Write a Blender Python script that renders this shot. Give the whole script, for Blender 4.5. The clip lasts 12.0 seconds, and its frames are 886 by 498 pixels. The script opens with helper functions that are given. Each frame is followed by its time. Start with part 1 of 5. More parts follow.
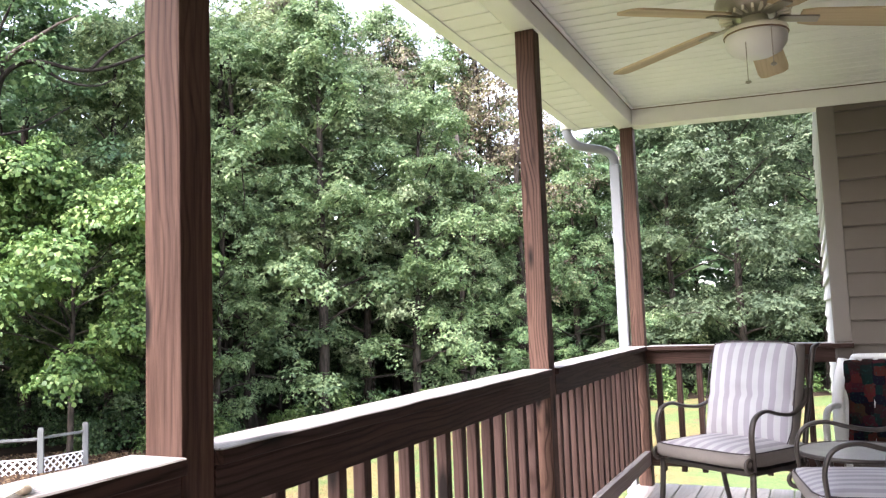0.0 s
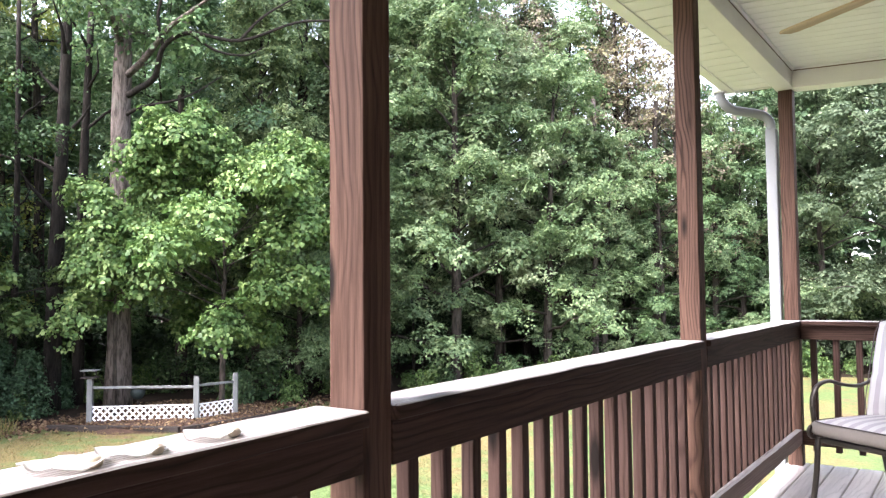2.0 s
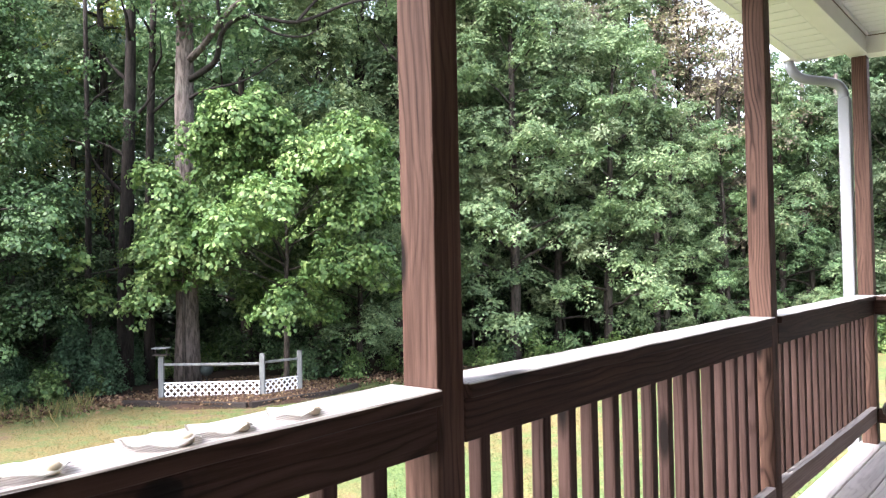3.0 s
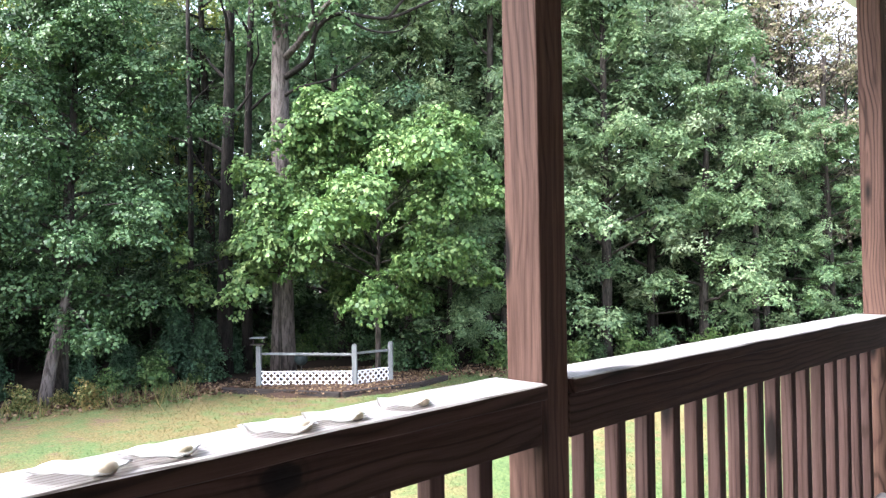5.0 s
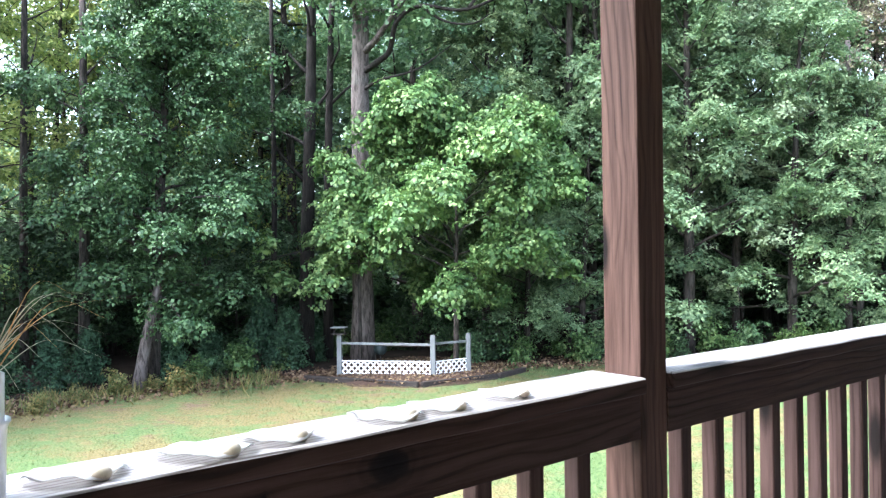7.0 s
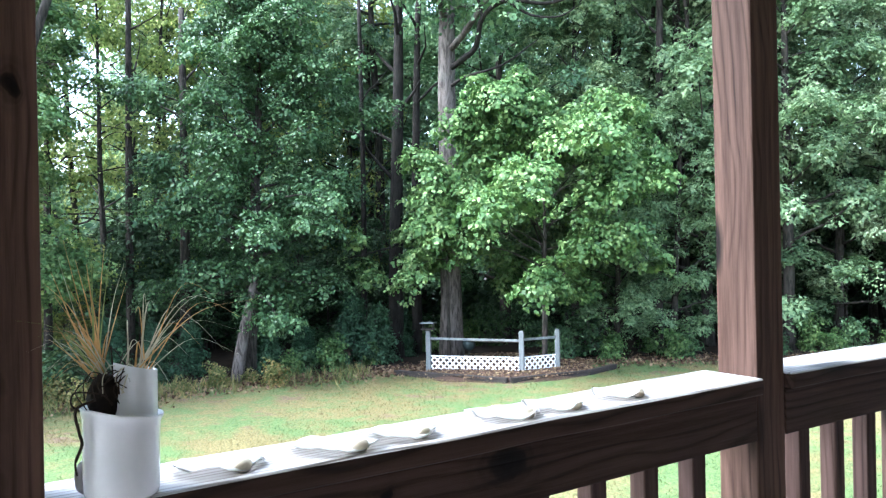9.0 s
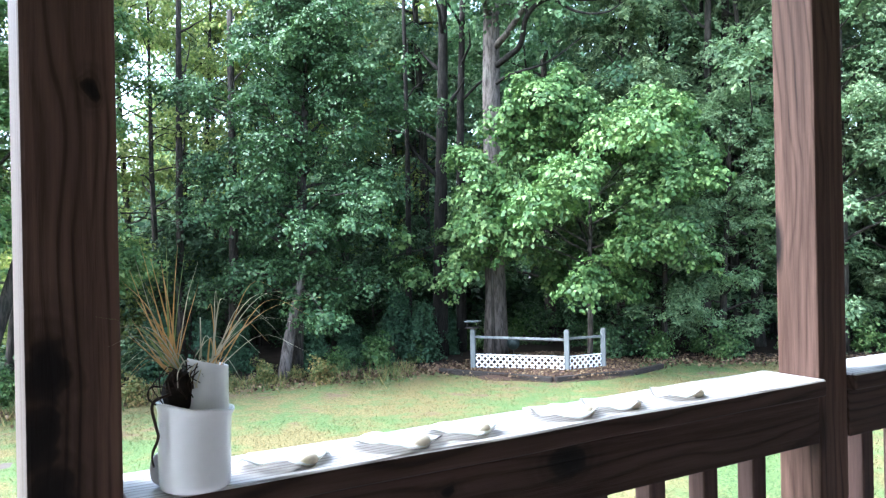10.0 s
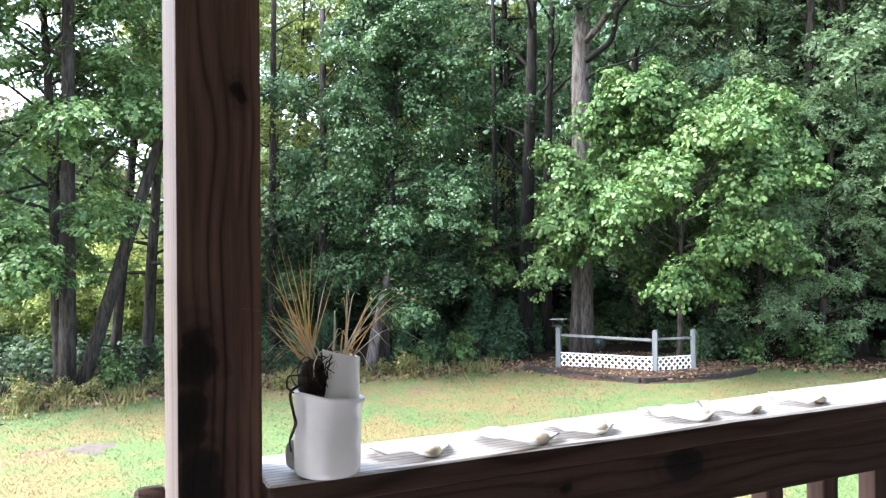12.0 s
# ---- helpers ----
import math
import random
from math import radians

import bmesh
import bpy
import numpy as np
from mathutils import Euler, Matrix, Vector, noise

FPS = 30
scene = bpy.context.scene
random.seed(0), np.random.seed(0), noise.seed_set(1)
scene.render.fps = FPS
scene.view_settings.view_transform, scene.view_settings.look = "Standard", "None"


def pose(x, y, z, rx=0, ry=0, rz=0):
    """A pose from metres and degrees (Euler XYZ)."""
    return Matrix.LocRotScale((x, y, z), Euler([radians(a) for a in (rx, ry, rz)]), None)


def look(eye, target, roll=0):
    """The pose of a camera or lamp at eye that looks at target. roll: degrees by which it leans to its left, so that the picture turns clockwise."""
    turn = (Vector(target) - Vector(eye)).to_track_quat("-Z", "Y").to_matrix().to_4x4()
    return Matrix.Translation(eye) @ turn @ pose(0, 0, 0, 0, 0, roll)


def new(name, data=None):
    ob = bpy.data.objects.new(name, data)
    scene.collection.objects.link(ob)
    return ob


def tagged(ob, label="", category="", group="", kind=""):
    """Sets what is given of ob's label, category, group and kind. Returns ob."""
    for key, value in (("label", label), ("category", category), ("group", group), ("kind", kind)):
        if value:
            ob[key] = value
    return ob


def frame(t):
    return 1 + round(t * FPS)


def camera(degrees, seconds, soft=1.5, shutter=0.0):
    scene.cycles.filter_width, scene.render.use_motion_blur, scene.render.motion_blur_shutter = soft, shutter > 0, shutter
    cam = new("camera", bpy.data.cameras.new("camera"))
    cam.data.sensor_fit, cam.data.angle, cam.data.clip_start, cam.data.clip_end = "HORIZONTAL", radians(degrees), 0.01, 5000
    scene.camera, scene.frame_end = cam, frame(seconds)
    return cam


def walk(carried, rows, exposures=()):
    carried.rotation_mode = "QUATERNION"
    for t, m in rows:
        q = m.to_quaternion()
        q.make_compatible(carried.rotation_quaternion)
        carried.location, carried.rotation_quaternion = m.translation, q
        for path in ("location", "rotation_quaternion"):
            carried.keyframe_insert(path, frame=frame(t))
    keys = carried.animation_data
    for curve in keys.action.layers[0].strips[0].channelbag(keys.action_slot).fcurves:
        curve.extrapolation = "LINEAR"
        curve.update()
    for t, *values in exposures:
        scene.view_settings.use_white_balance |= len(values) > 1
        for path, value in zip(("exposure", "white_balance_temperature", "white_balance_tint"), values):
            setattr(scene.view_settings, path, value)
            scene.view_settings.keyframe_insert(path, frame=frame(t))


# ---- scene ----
cam = camera(58.3, 12.0, soft=1.3)
EXPOSURE, SKY, SUN, FAN_TURN = 3.0, 0.16, 2.0, 14.0
PATH = [
    (0, (0.116, 0.161, 1.174), (-0.716, 1.972, 1.351), -2.1),
    (0.2, (0.103, 0.158, 1.187), (-0.757, 1.957, 1.344), -1.6),
    (0.5, (0.1, 0.146, 1.175), (-0.814, 1.918, 1.332), -1.9),
    (1, (0.087, 0.138, 1.177), (-0.898, 1.873, 1.314), -1.7),
    (1.5, (0.075, 0.109, 1.177), (-0.977, 1.806, 1.299), -0.9),
    (2, (0.055, 0.098, 1.178), (-1.064, 1.752, 1.275), -0.5),
    (2.5, (0.045, 0.086, 1.181), (-1.135, 1.7, 1.244), -0.8),
    (3, (0.041, 0.074, 1.185), (-1.197, 1.644, 1.226), -1.1),
    (3.5, (0.035, 0.066, 1.185), (-1.263, 1.587, 1.208), -1.2),
    (5.5, (0.021, 0.035, 1.188), (-1.411, 1.43, 1.221), -0.7),
    (6, (0.019, 0.022, 1.189), (-1.447, 1.382, 1.22), -0.6),
    (6.5, (0.012, 0.01, 1.19), (-1.493, 1.327, 1.211), -0.7),
    (7, (0.005, 0.004, 1.19), (-1.53, 1.286, 1.199), -0.7),
    (9, (-0.01, -0.042, 1.198), (-1.674, 1.067, 1.199), -1.1),
    (9.5, (-0.011, -0.057, 1.199), (-1.706, 1.005, 1.201), -1.1),
    (10, (-0.015, -0.067, 1.199), (-1.737, 0.949, 1.198), -1.1),
    (10.5, (-0.016, -0.076, 1.201), (-1.763, 0.897, 1.197), -1.0),
    (11, (-0.019, -0.09, 1.202), (-1.788, 0.842, 1.198), -0.8),
    (11.5, (-0.018, -0.11, 1.203), (-1.815, 0.77, 1.198), -0.5),
    (12, (-0.024, -0.12, 1.202), (-1.844, 0.709, 1.194), -0.3),
]
walk(cam, [(t, look(eye, to, roll)) for t, eye, to, roll in PATH], exposures=[(0, EXPOSURE + 0.03, 6500, 19), (3.5, EXPOSURE + 0.05, 6350, 16), (6, EXPOSURE + 0.10, 5850, 12), (9, EXPOSURE + 0.20, 5400, 4), (10.5, EXPOSURE + 0.16, 5350, 4), (12, EXPOSURE + 0.14, 5900, 10)])

# world and light: a bright overcast sky
world = bpy.data.worlds.new("overcast_sky")
scene.world = world
world.use_nodes = True
wn = world.node_tree.nodes
wl = world.node_tree.links
sky = wn.new("ShaderNodeTexSky")
sky.sky_type = "NISHITA"
sky.sun_disc = False
sky.sun_elevation = radians(48)
sky.sun_rotation = radians(195)
sky.air_density = 1.0
sky.dust_density = 2.5
sky.ozone_density = 0.6
pale = wn.new("ShaderNodeHueSaturation")
pale.inputs["Saturation"].default_value = 0.55
wl.new(sky.outputs["Color"], pale.inputs["Color"])
wl.new(pale.outputs["Color"], wn["Background"].inputs["Color"])
wn["Background"].inputs["Strength"].default_value = SKY

sun = new("sun", bpy.data.lights.new("sun", "SUN"))
sun.data.energy = SUN
sun.data.angle = radians(40)
sun.data.color = (1.0, 0.98, 0.95)
sun.matrix_world = look((-5, -19, 22), (0, 0, 0))


# ---- materials ----
def material(name, rough=0.6, spec=0.5, metal=0.0):
    m = bpy.data.materials.new(name)
    m.use_nodes = True
    b = m.node_tree.nodes["Principled BSDF"]
    b.inputs["Roughness"].default_value = rough
    b.inputs["Specular IOR Level"].default_value = spec
    b.inputs["Metallic"].default_value = metal
    return m, m.node_tree.nodes, m.node_tree.links, b


def coords(n, l, scale=(1, 1, 1), kind="Object", shift=True):
    """Object coordinates, moved at random from piece to piece."""
    tc = n.new("ShaderNodeTexCoord")
    mp = n.new("ShaderNodeMapping")
    mp.inputs["Scale"].default_value = scale
    l.new(tc.outputs[kind], mp.inputs["Vector"])
    if shift:
        info = n.new("ShaderNodeObjectInfo")
        mul = n.new("ShaderNodeMath")
        mul.operation = "MULTIPLY"
        mul.inputs[1].default_value = 37.0
        l.new(info.outputs["Random"], mul.inputs[0])
        l.new(mul.outputs[0], mp.inputs["Location"])
    return mp.outputs["Vector"]


def noise_tex(n, l, vec, scale, detail=4, rough=0.55, distort=0.0):
    t = n.new("ShaderNodeTexNoise")
    t.inputs["Scale"].default_value = scale
    t.inputs["Detail"].default_value = detail
    t.inputs["Roughness"].default_value = rough
    t.inputs["Distortion"].default_value = distort
    l.new(vec, t.inputs["Vector"])
    return t.outputs["Fac"]


def ramp(n, l, fac, stops):
    r = n.new("ShaderNodeValToRGB")
    els = r.color_ramp.elements
    while len(els) < len(stops):
        els.new(0.5)
    for e, (p, c) in zip(els, stops):
        e.position = p
        e.color = (*c, 1)
    l.new(fac, r.inputs["Fac"])
    return r.outputs["Color"]


def blend(n, l, fac, a, b, mode="MIX"):
    x = n.new("ShaderNodeMix")
    x.data_type = "RGBA"
    x.blend_type = mode
    for sock, v in ((x.inputs[0], fac), (x.inputs[6], a), (x.inputs[7], b)):
        if isinstance(v, (int, float)):
            sock.default_value = v
        elif isinstance(v, tuple):
            sock.default_value = (*v, 1)
        else:
            l.new(v, sock)
    return x.outputs[2]


def bump(n, l, b, height, strength=0.3, dist=0.01):
    u = n.new("ShaderNodeBump")
    u.inputs["Strength"].default_value = strength
    u.inputs["Distance"].default_value = dist
    l.new(height, u.inputs["Height"])
    l.new(u.outputs["Normal"], b.inputs["Normal"])


def log_coords(n, l, scale, along):
    """Coordinates in a log from which the board was sawn a little askew, another log for each board."""
    tc = n.new("ShaderNodeTexCoord")
    info = n.new("ShaderNodeObjectInfo")
    rnd = n.new("ShaderNodeTexWhiteNoise")
    rnd.noise_dimensions = "1D"
    l.new(info.outputs["Random"], rnd.inputs["W"])
    place = n.new("ShaderNodeVectorMath")
    place.operation = "MULTIPLY_ADD"
    spread, low = [0.13, 0.13, 0.13], [-0.02, -0.02, -0.02]
    spread["xyz".index(along)] = 6.0
    l.new(rnd.outputs["Color"], place.inputs[0])
    place.inputs[1].default_value = spread
    place.inputs[2].default_value = low
    mp = n.new("ShaderNodeMapping")
    mp.inputs["Scale"].default_value = scale
    turn = [0.42, 0.42, 0.42]
    turn["xyz".index(along)] = 0.0
    mp.inputs["Rotation"].default_value = turn
    l.new(tc.outputs["Object"], mp.inputs["Vector"])
    l.new(place.outputs[0], mp.inputs["Location"])
    return mp.outputs["Vector"]


def wood(name, along, dark, mid, light, rough=0.66, spec=0.16, bands=30.0, knots=True, relief=0.45, knot_scale=0.55, knot_size=0.13, swirls=0.03, knot_at=None, plainness=(0.55, 0.92), knot_stretch=0.62):
    """Sawn softwood: growth bands drawn out along one axis, with knots and grey patches."""
    m, n, l, b = material(name, rough, spec)
    s = [1.0, 1.0, 1.0]
    s["xyz".index(along)] = 0.04
    vec = log_coords(n, l, tuple(s), along)
    # slow swirls round knots bend the growth bands
    s3 = [2.0, 2.0, 2.0]
    s3["xyz".index(along)] = 1.6
    swirl = n.new("ShaderNodeTexNoise")
    swirl.inputs["Scale"].default_value = 1.7
    swirl.inputs["Detail"].default_value = 1.5
    l.new(coords(n, l, tuple(s3)), swirl.inputs["Vector"])
    warp = n.new("ShaderNodeVectorMath")
    warp.operation = "MULTIPLY_ADD"
    warp.inputs[1].default_value = (swirls, swirls, swirls)
    l.new(swirl.outputs["Color"], warp.inputs[0])
    l.new(vec, warp.inputs[2])
    plain_vec, vec = vec, warp.outputs[0]
    wave = n.new("ShaderNodeTexWave")
    wave.wave_type = "RINGS"
    wave.rings_direction = along.upper()
    wave.inputs["Scale"].default_value = bands
    wave.inputs["Distortion"].default_value = 2.4
    wave.inputs["Detail"].default_value = 1.6
    wave.inputs["Detail Scale"].default_value = 1.6
    l.new(vec, wave.inputs["Vector"])
    fine = noise_tex(n, l, plain_vec, 60, 6, 0.72)
    broad = noise_tex(n, l, plain_vec, 7, 3, 0.5)
    figure = ramp(n, l, noise_tex(n, l, vec, 22, 3), [(0.40, (plainness[0],) * 3), (0.58, (plainness[1],) * 3)])
    rings = ramp(n, l, wave.outputs["Fac"], [(0.0, (0.12,) * 3), (0.22, (0.47,) * 3), (1.0, (0.66,) * 3)])
    grain = blend(n, l, figure, rings, fine)
    col = ramp(n, l, grain, [(0.20, dark), (0.42, mid), (0.70, light)])
    tone = ramp(n, l, broad, [(0.3, (0.72, 0.7, 0.7)), (0.65, (1.12, 1.08, 1.05))])
    col = blend(n, l, 1.0, col, tone, "MULTIPLY")
    if knots:
        s2 = [9.0, 9.0, 9.0]
        s2["xyz".index(along)] = 2.2
        kv = coords(n, l, tuple(s2))
        vo = n.new("ShaderNodeTexVoronoi")
        vo.inputs["Scale"].default_value = knot_scale
        l.new(kv, vo.inputs["Vector"])
        kn = ramp(n, l, vo.outputs["Distance"], [(knot_size * 0.5, (1, 1, 1)), (knot_size, (0, 0, 0))])
        col = blend(n, l, kn, col, tuple(c * 0.35 for c in dark))
    for x, y, z, size in knot_at or ():
        # one large knot, ringed by the growth bands that bend round it
        tc = n.new("ShaderNodeTexCoord")
        wob = n.new("ShaderNodeTexNoise")
        wob.inputs["Scale"].default_value = 30
        l.new(tc.outputs["Object"], wob.inputs["Vector"])
        move = n.new("ShaderNodeVectorMath")
        move.operation = "MULTIPLY_ADD"
        move.inputs[1].default_value = (0.0, 0.036, 0.024)
        sy, sz = (knot_stretch, 1.0) if along == "y" else (1.0, knot_stretch)
        l.new(wob.outputs["Color"], move.inputs[0])
        l.new(tc.outputs["Object"], move.inputs[2])
        sc = n.new("ShaderNodeMapping")
        sc.inputs["Location"].default_value = (0, -(y + 0.018) * sy, -(z + 0.012) * sz)
        sc.inputs["Scale"].default_value = (0.0, sy, sz)
        l.new(move.outputs[0], sc.inputs["Vector"])
        ln = n.new("ShaderNodeVectorMath")
        ln.operation = "LENGTH"
        l.new(sc.outputs["Vector"], ln.inputs[0])
        rel = n.new("ShaderNodeMath")
        rel.operation = "MULTIPLY"
        rel.inputs[1].default_value = 0.3 / size
        l.new(ln.outputs["Value"], rel.inputs[0])
        grey = [(0.20, 1.0), (0.36, 0.85), (0.46, 0.35), (0.56, 0.42), (0.66, 0.12), (0.76, 0.2), (1.0, 0.0)]
        fac = ramp(n, l, rel.outputs[0], [(p, (g, g, g)) for p, g in grey])
        col = blend(n, l, fac, col, tuple(c * 0.2 for c in dark))
    l.new(col, b.inputs["Base Color"])
    bump(n, l, b, grain, relief, 0.004)
    return m


STAIN = ((0.007, 0.0033, 0.0024), (0.030, 0.0155, 0.0115), (0.080, 0.0455, 0.036))
WOOD_X = wood("stained_wood_x", "x", *STAIN)
WOOD_Y = wood("stained_wood_y", "y", *STAIN)
WOOD_Z = wood("stained_wood_z", "z", *STAIN)
KNOT_RAIL = wood("stained_rail_with_large_knot", "y", *STAIN, knot_at=((0.02, 0.0045, 0.014, 0.017), (0.02, -0.2075, 0.006, 0.006)))
BALUSTER_Z = wood("stained_baluster_wood", "z", (0.018, 0.0092, 0.0078), (0.045, 0.025, 0.021), (0.084, 0.052, 0.046), bands=24.0)
FADED_Y = wood("faded_rail_wood_y", "y", (0.13, 0.09, 0.082), (0.25, 0.19, 0.178), (0.36, 0.29, 0.275))
POST_STAIN = ((0.018, 0.0085, 0.0065), (0.062, 0.033, 0.0245), (0.135, 0.080, 0.062))
POST_GRAIN = {"bands": 24.0, "knot_scale": 1.15, "knot_size": 0.2, "swirls": 0.08, "plainness": (0.40, 0.92)}
KNOTS = ((0.04, -0.026, -0.149, 0.017), (0.04, -0.034, -0.219, 0.014), (0.04, -0.024, -0.29, 0.018), (0.04, 0.02, 0.15, 0.006))
POST_Z = wood("stained_post_wood", "z", *POST_STAIN, **POST_GRAIN)
# post wood lightened in colour for the open sky's light beside the steps
SKYLIT_Z = wood("skylit_post_face", "z", (0.07, 0.053, 0.047), (0.14, 0.112, 0.102), (0.21, 0.175, 0.165))
TWISTED_POST = wood("stained_post_with_dark_knots", "z", *POST_STAIN, **POST_GRAIN, knot_stretch=0.6, knot_at=KNOTS)
WORN = ((0.11, 0.09, 0.08), (0.38, 0.355, 0.345), (0.54, 0.52, 0.51))
WORN_X = wood("bleached_cap_wood_x", "x", *WORN, rough=0.5, spec=0.4, relief=0.5, plainness=(0.3, 0.8))
WORN_Y = wood("bleached_cap_wood_y", "y", *WORN, rough=0.5, spec=0.4, relief=0.5, plainness=(0.3, 0.8))
DECK_Y = wood("weathered_deck_wood", "y", (0.30, 0.27, 0.27), (0.50, 0.47, 0.46), (0.64, 0.61, 0.60), rough=0.4, spec=0.55)
FENCE_WOOD = wood("grey_fence_wood", "z", (0.06, 0.066, 0.068), (0.13, 0.14, 0.145), (0.20, 0.215, 0.22), knots=False)
TIMBER = wood("dark_landscape_timber", "x", (0.012, 0.010, 0.010), (0.026, 0.021, 0.020), (0.05, 0.042, 0.039), knots=False)


def plain(name, colour, rough=0.5, spec=0.5, metal=0.0, vary=0.12, scale=6.0, relief=0.05, fine=120.0):
    m, n, l, b = material(name, rough, spec, metal)
    vec = coords(n, l)
    big = noise_tex(n, l, vec, scale, 4)
    small = noise_tex(n, l, vec, fine, 3)
    mixed = blend(n, l, 0.4, big, small)
    lo = tuple(c * (1 - vary) for c in colour)
    hi = tuple(min(1.0, c * (1 + vary)) for c in colour)
    l.new(ramp(n, l, mixed, [(0.3, lo), (0.7, hi)]), b.inputs["Base Color"])
    bump(n, l, b, small, relief, 0.002)
    return m


VINYL = plain("white_vinyl", (0.77, 0.765, 0.74), 0.42, 0.4, vary=0.05, relief=0.02)
BEAM_WRAP = plain("white_beam_wrap", (0.73, 0.715, 0.68), 0.4, 0.45, vary=0.06, relief=0.02)
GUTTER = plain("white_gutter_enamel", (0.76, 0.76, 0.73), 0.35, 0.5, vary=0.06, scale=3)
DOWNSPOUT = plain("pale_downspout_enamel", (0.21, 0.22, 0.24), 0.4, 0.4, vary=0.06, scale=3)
# one siding in two colours: porch shade in this, sky light in the next
SHADED_SIDING = plain("shaded_beige_siding", (0.115, 0.096, 0.079), 0.5, 0.35, vary=0.06, scale=3)
SKYLIT_SIDING = plain("skylit_vinyl_siding", (0.40, 0.40, 0.40), 0.5, 0.35, vary=0.06, scale=3)
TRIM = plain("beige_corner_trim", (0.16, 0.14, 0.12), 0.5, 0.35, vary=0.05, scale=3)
IRON = plain("bronze_powder_coat", (0.045, 0.036, 0.032), 0.42, 0.5, metal=0.3, vary=0.25, scale=20)
DARK_GAP = plain("dark_gap", (0.02, 0.018, 0.015), 0.9, 0.1)
CERAMIC = plain("white_glazed_ceramic", (0.72, 0.705, 0.73), 0.18, 0.5, vary=0.04, scale=25, relief=0.02)
SOIL = plain("dark_root_ball", (0.014, 0.010, 0.008), 0.95, 0.2, vary=0.5, scale=60, relief=0.9)
STRAW = plain("dry_straw_blade", (0.62, 0.37, 0.15), 0.6, 0.3, vary=0.25, scale=30)
STRAW_PALE = plain("pale_dead_blade", (0.55, 0.50, 0.38), 0.6, 0.3, vary=0.2, scale=30)
STRAW_GREEN = plain("fading_green_blade", (0.24, 0.30, 0.10), 0.5, 0.4, vary=0.2, scale=30)
ROOTS = plain("dark_dry_roots", (0.028, 0.018, 0.013), 0.85, 0.2, vary=0.3, scale=50)
LATTICE = plain("white_lattice_plastic", (0.80, 0.80, 0.80), 0.45, 0.4, vary=0.05, scale=4)
FAN_WHITE = plain("cream_fan_enamel", (0.62, 0.58, 0.48), 0.35, 0.5, vary=0.08, scale=12)
FAN_METAL = plain("brushed_fan_metal", (0.34, 0.31, 0.26), 0.3, 0.5, metal=0.7, vary=0.1)
BLADE = wood("pale_oak_blade", "x", (0.40, 0.31, 0.20), (0.48, 0.39, 0.26), (0.55, 0.45, 0.31), knots=False, relief=0.05)
RING_BROWN = plain("tarnished_brown_ring", (0.14, 0.085, 0.04), 0.4, 0.5, metal=0.4)
GLASS_BOWL = plain("frosted_glass_bowl", (0.64, 0.62, 0.59), 0.3, 0.5, vary=0.03)
TABLE_TOP = plain("grey_table_top", (0.50, 0.50, 0.49), 0.2, 0.5, vary=0.1, scale=8)
PIPING = plain("dark_cushion_piping", (0.06, 0.05, 0.055), 0.8, 0.2)
RESIN = plain("white_resin", (0.78, 0.78, 0.77), 0.35, 0.5, vary=0.04)
BARE_SOIL = plain("grey_bare_soil", (0.10, 0.082, 0.072), 0.95, 0.15, vary=0.4, scale=6, relief=0.8, fine=40)
MULCH = plain("brown_mulch", (0.055, 0.033, 0.024), 0.95, 0.2, vary=0.6, scale=14, relief=0.8, fine=60)
BALL = plain("teal_ornament", (0.014, 0.022, 0.022), 0.6, 0.3, vary=0.9, scale=40, fine=55)


def striped(name, axis, pitch):
    """Woven cushion fabric with lilac-grey and off-white stripes."""
    m, n, l, b = material(name, 0.85, 0.2)
    tc = n.new("ShaderNodeTexCoord")
    sep = n.new("ShaderNodeSeparateXYZ")
    l.new(tc.outputs["Object"], sep.inputs[0])
    mul = n.new("ShaderNodeMath")
    mul.operation = "MULTIPLY"
    mul.inputs[1].default_value = 2 * math.pi / pitch
    l.new(sep.outputs["xyz".index(axis)], mul.inputs[0])
    sn = n.new("ShaderNodeMath")
    sn.operation = "SINE"
    l.new(mul.outputs[0], sn.inputs[0])
    col = ramp(n, l, sn.outputs[0], [(0.0, (0.40, 0.395, 0.41)), (0.06, (0.29, 0.275, 0.305))])
    vec = coords(n, l)
    weave = noise_tex(n, l, vec, 260, 2)
    soil = noise_tex(n, l, vec, 5, 3)
    col = blend(n, l, 1.0, col, ramp(n, l, soil, [(0.3, (0.88, 0.87, 0.86)), (0.7, (1.05, 1.05, 1.05))]), "MULTIPLY")
    l.new(col, b.inputs["Base Color"])
    bump(n, l, b, weave, 0.2, 0.002)
    return m


STRIPE_X = striped("striped_cushion_fabric", "x", 0.074)
CUSHION_SIDE = plain("taupe_cushion_fabric", (0.20, 0.18, 0.165), 0.85, 0.2, vary=0.1, scale=8)


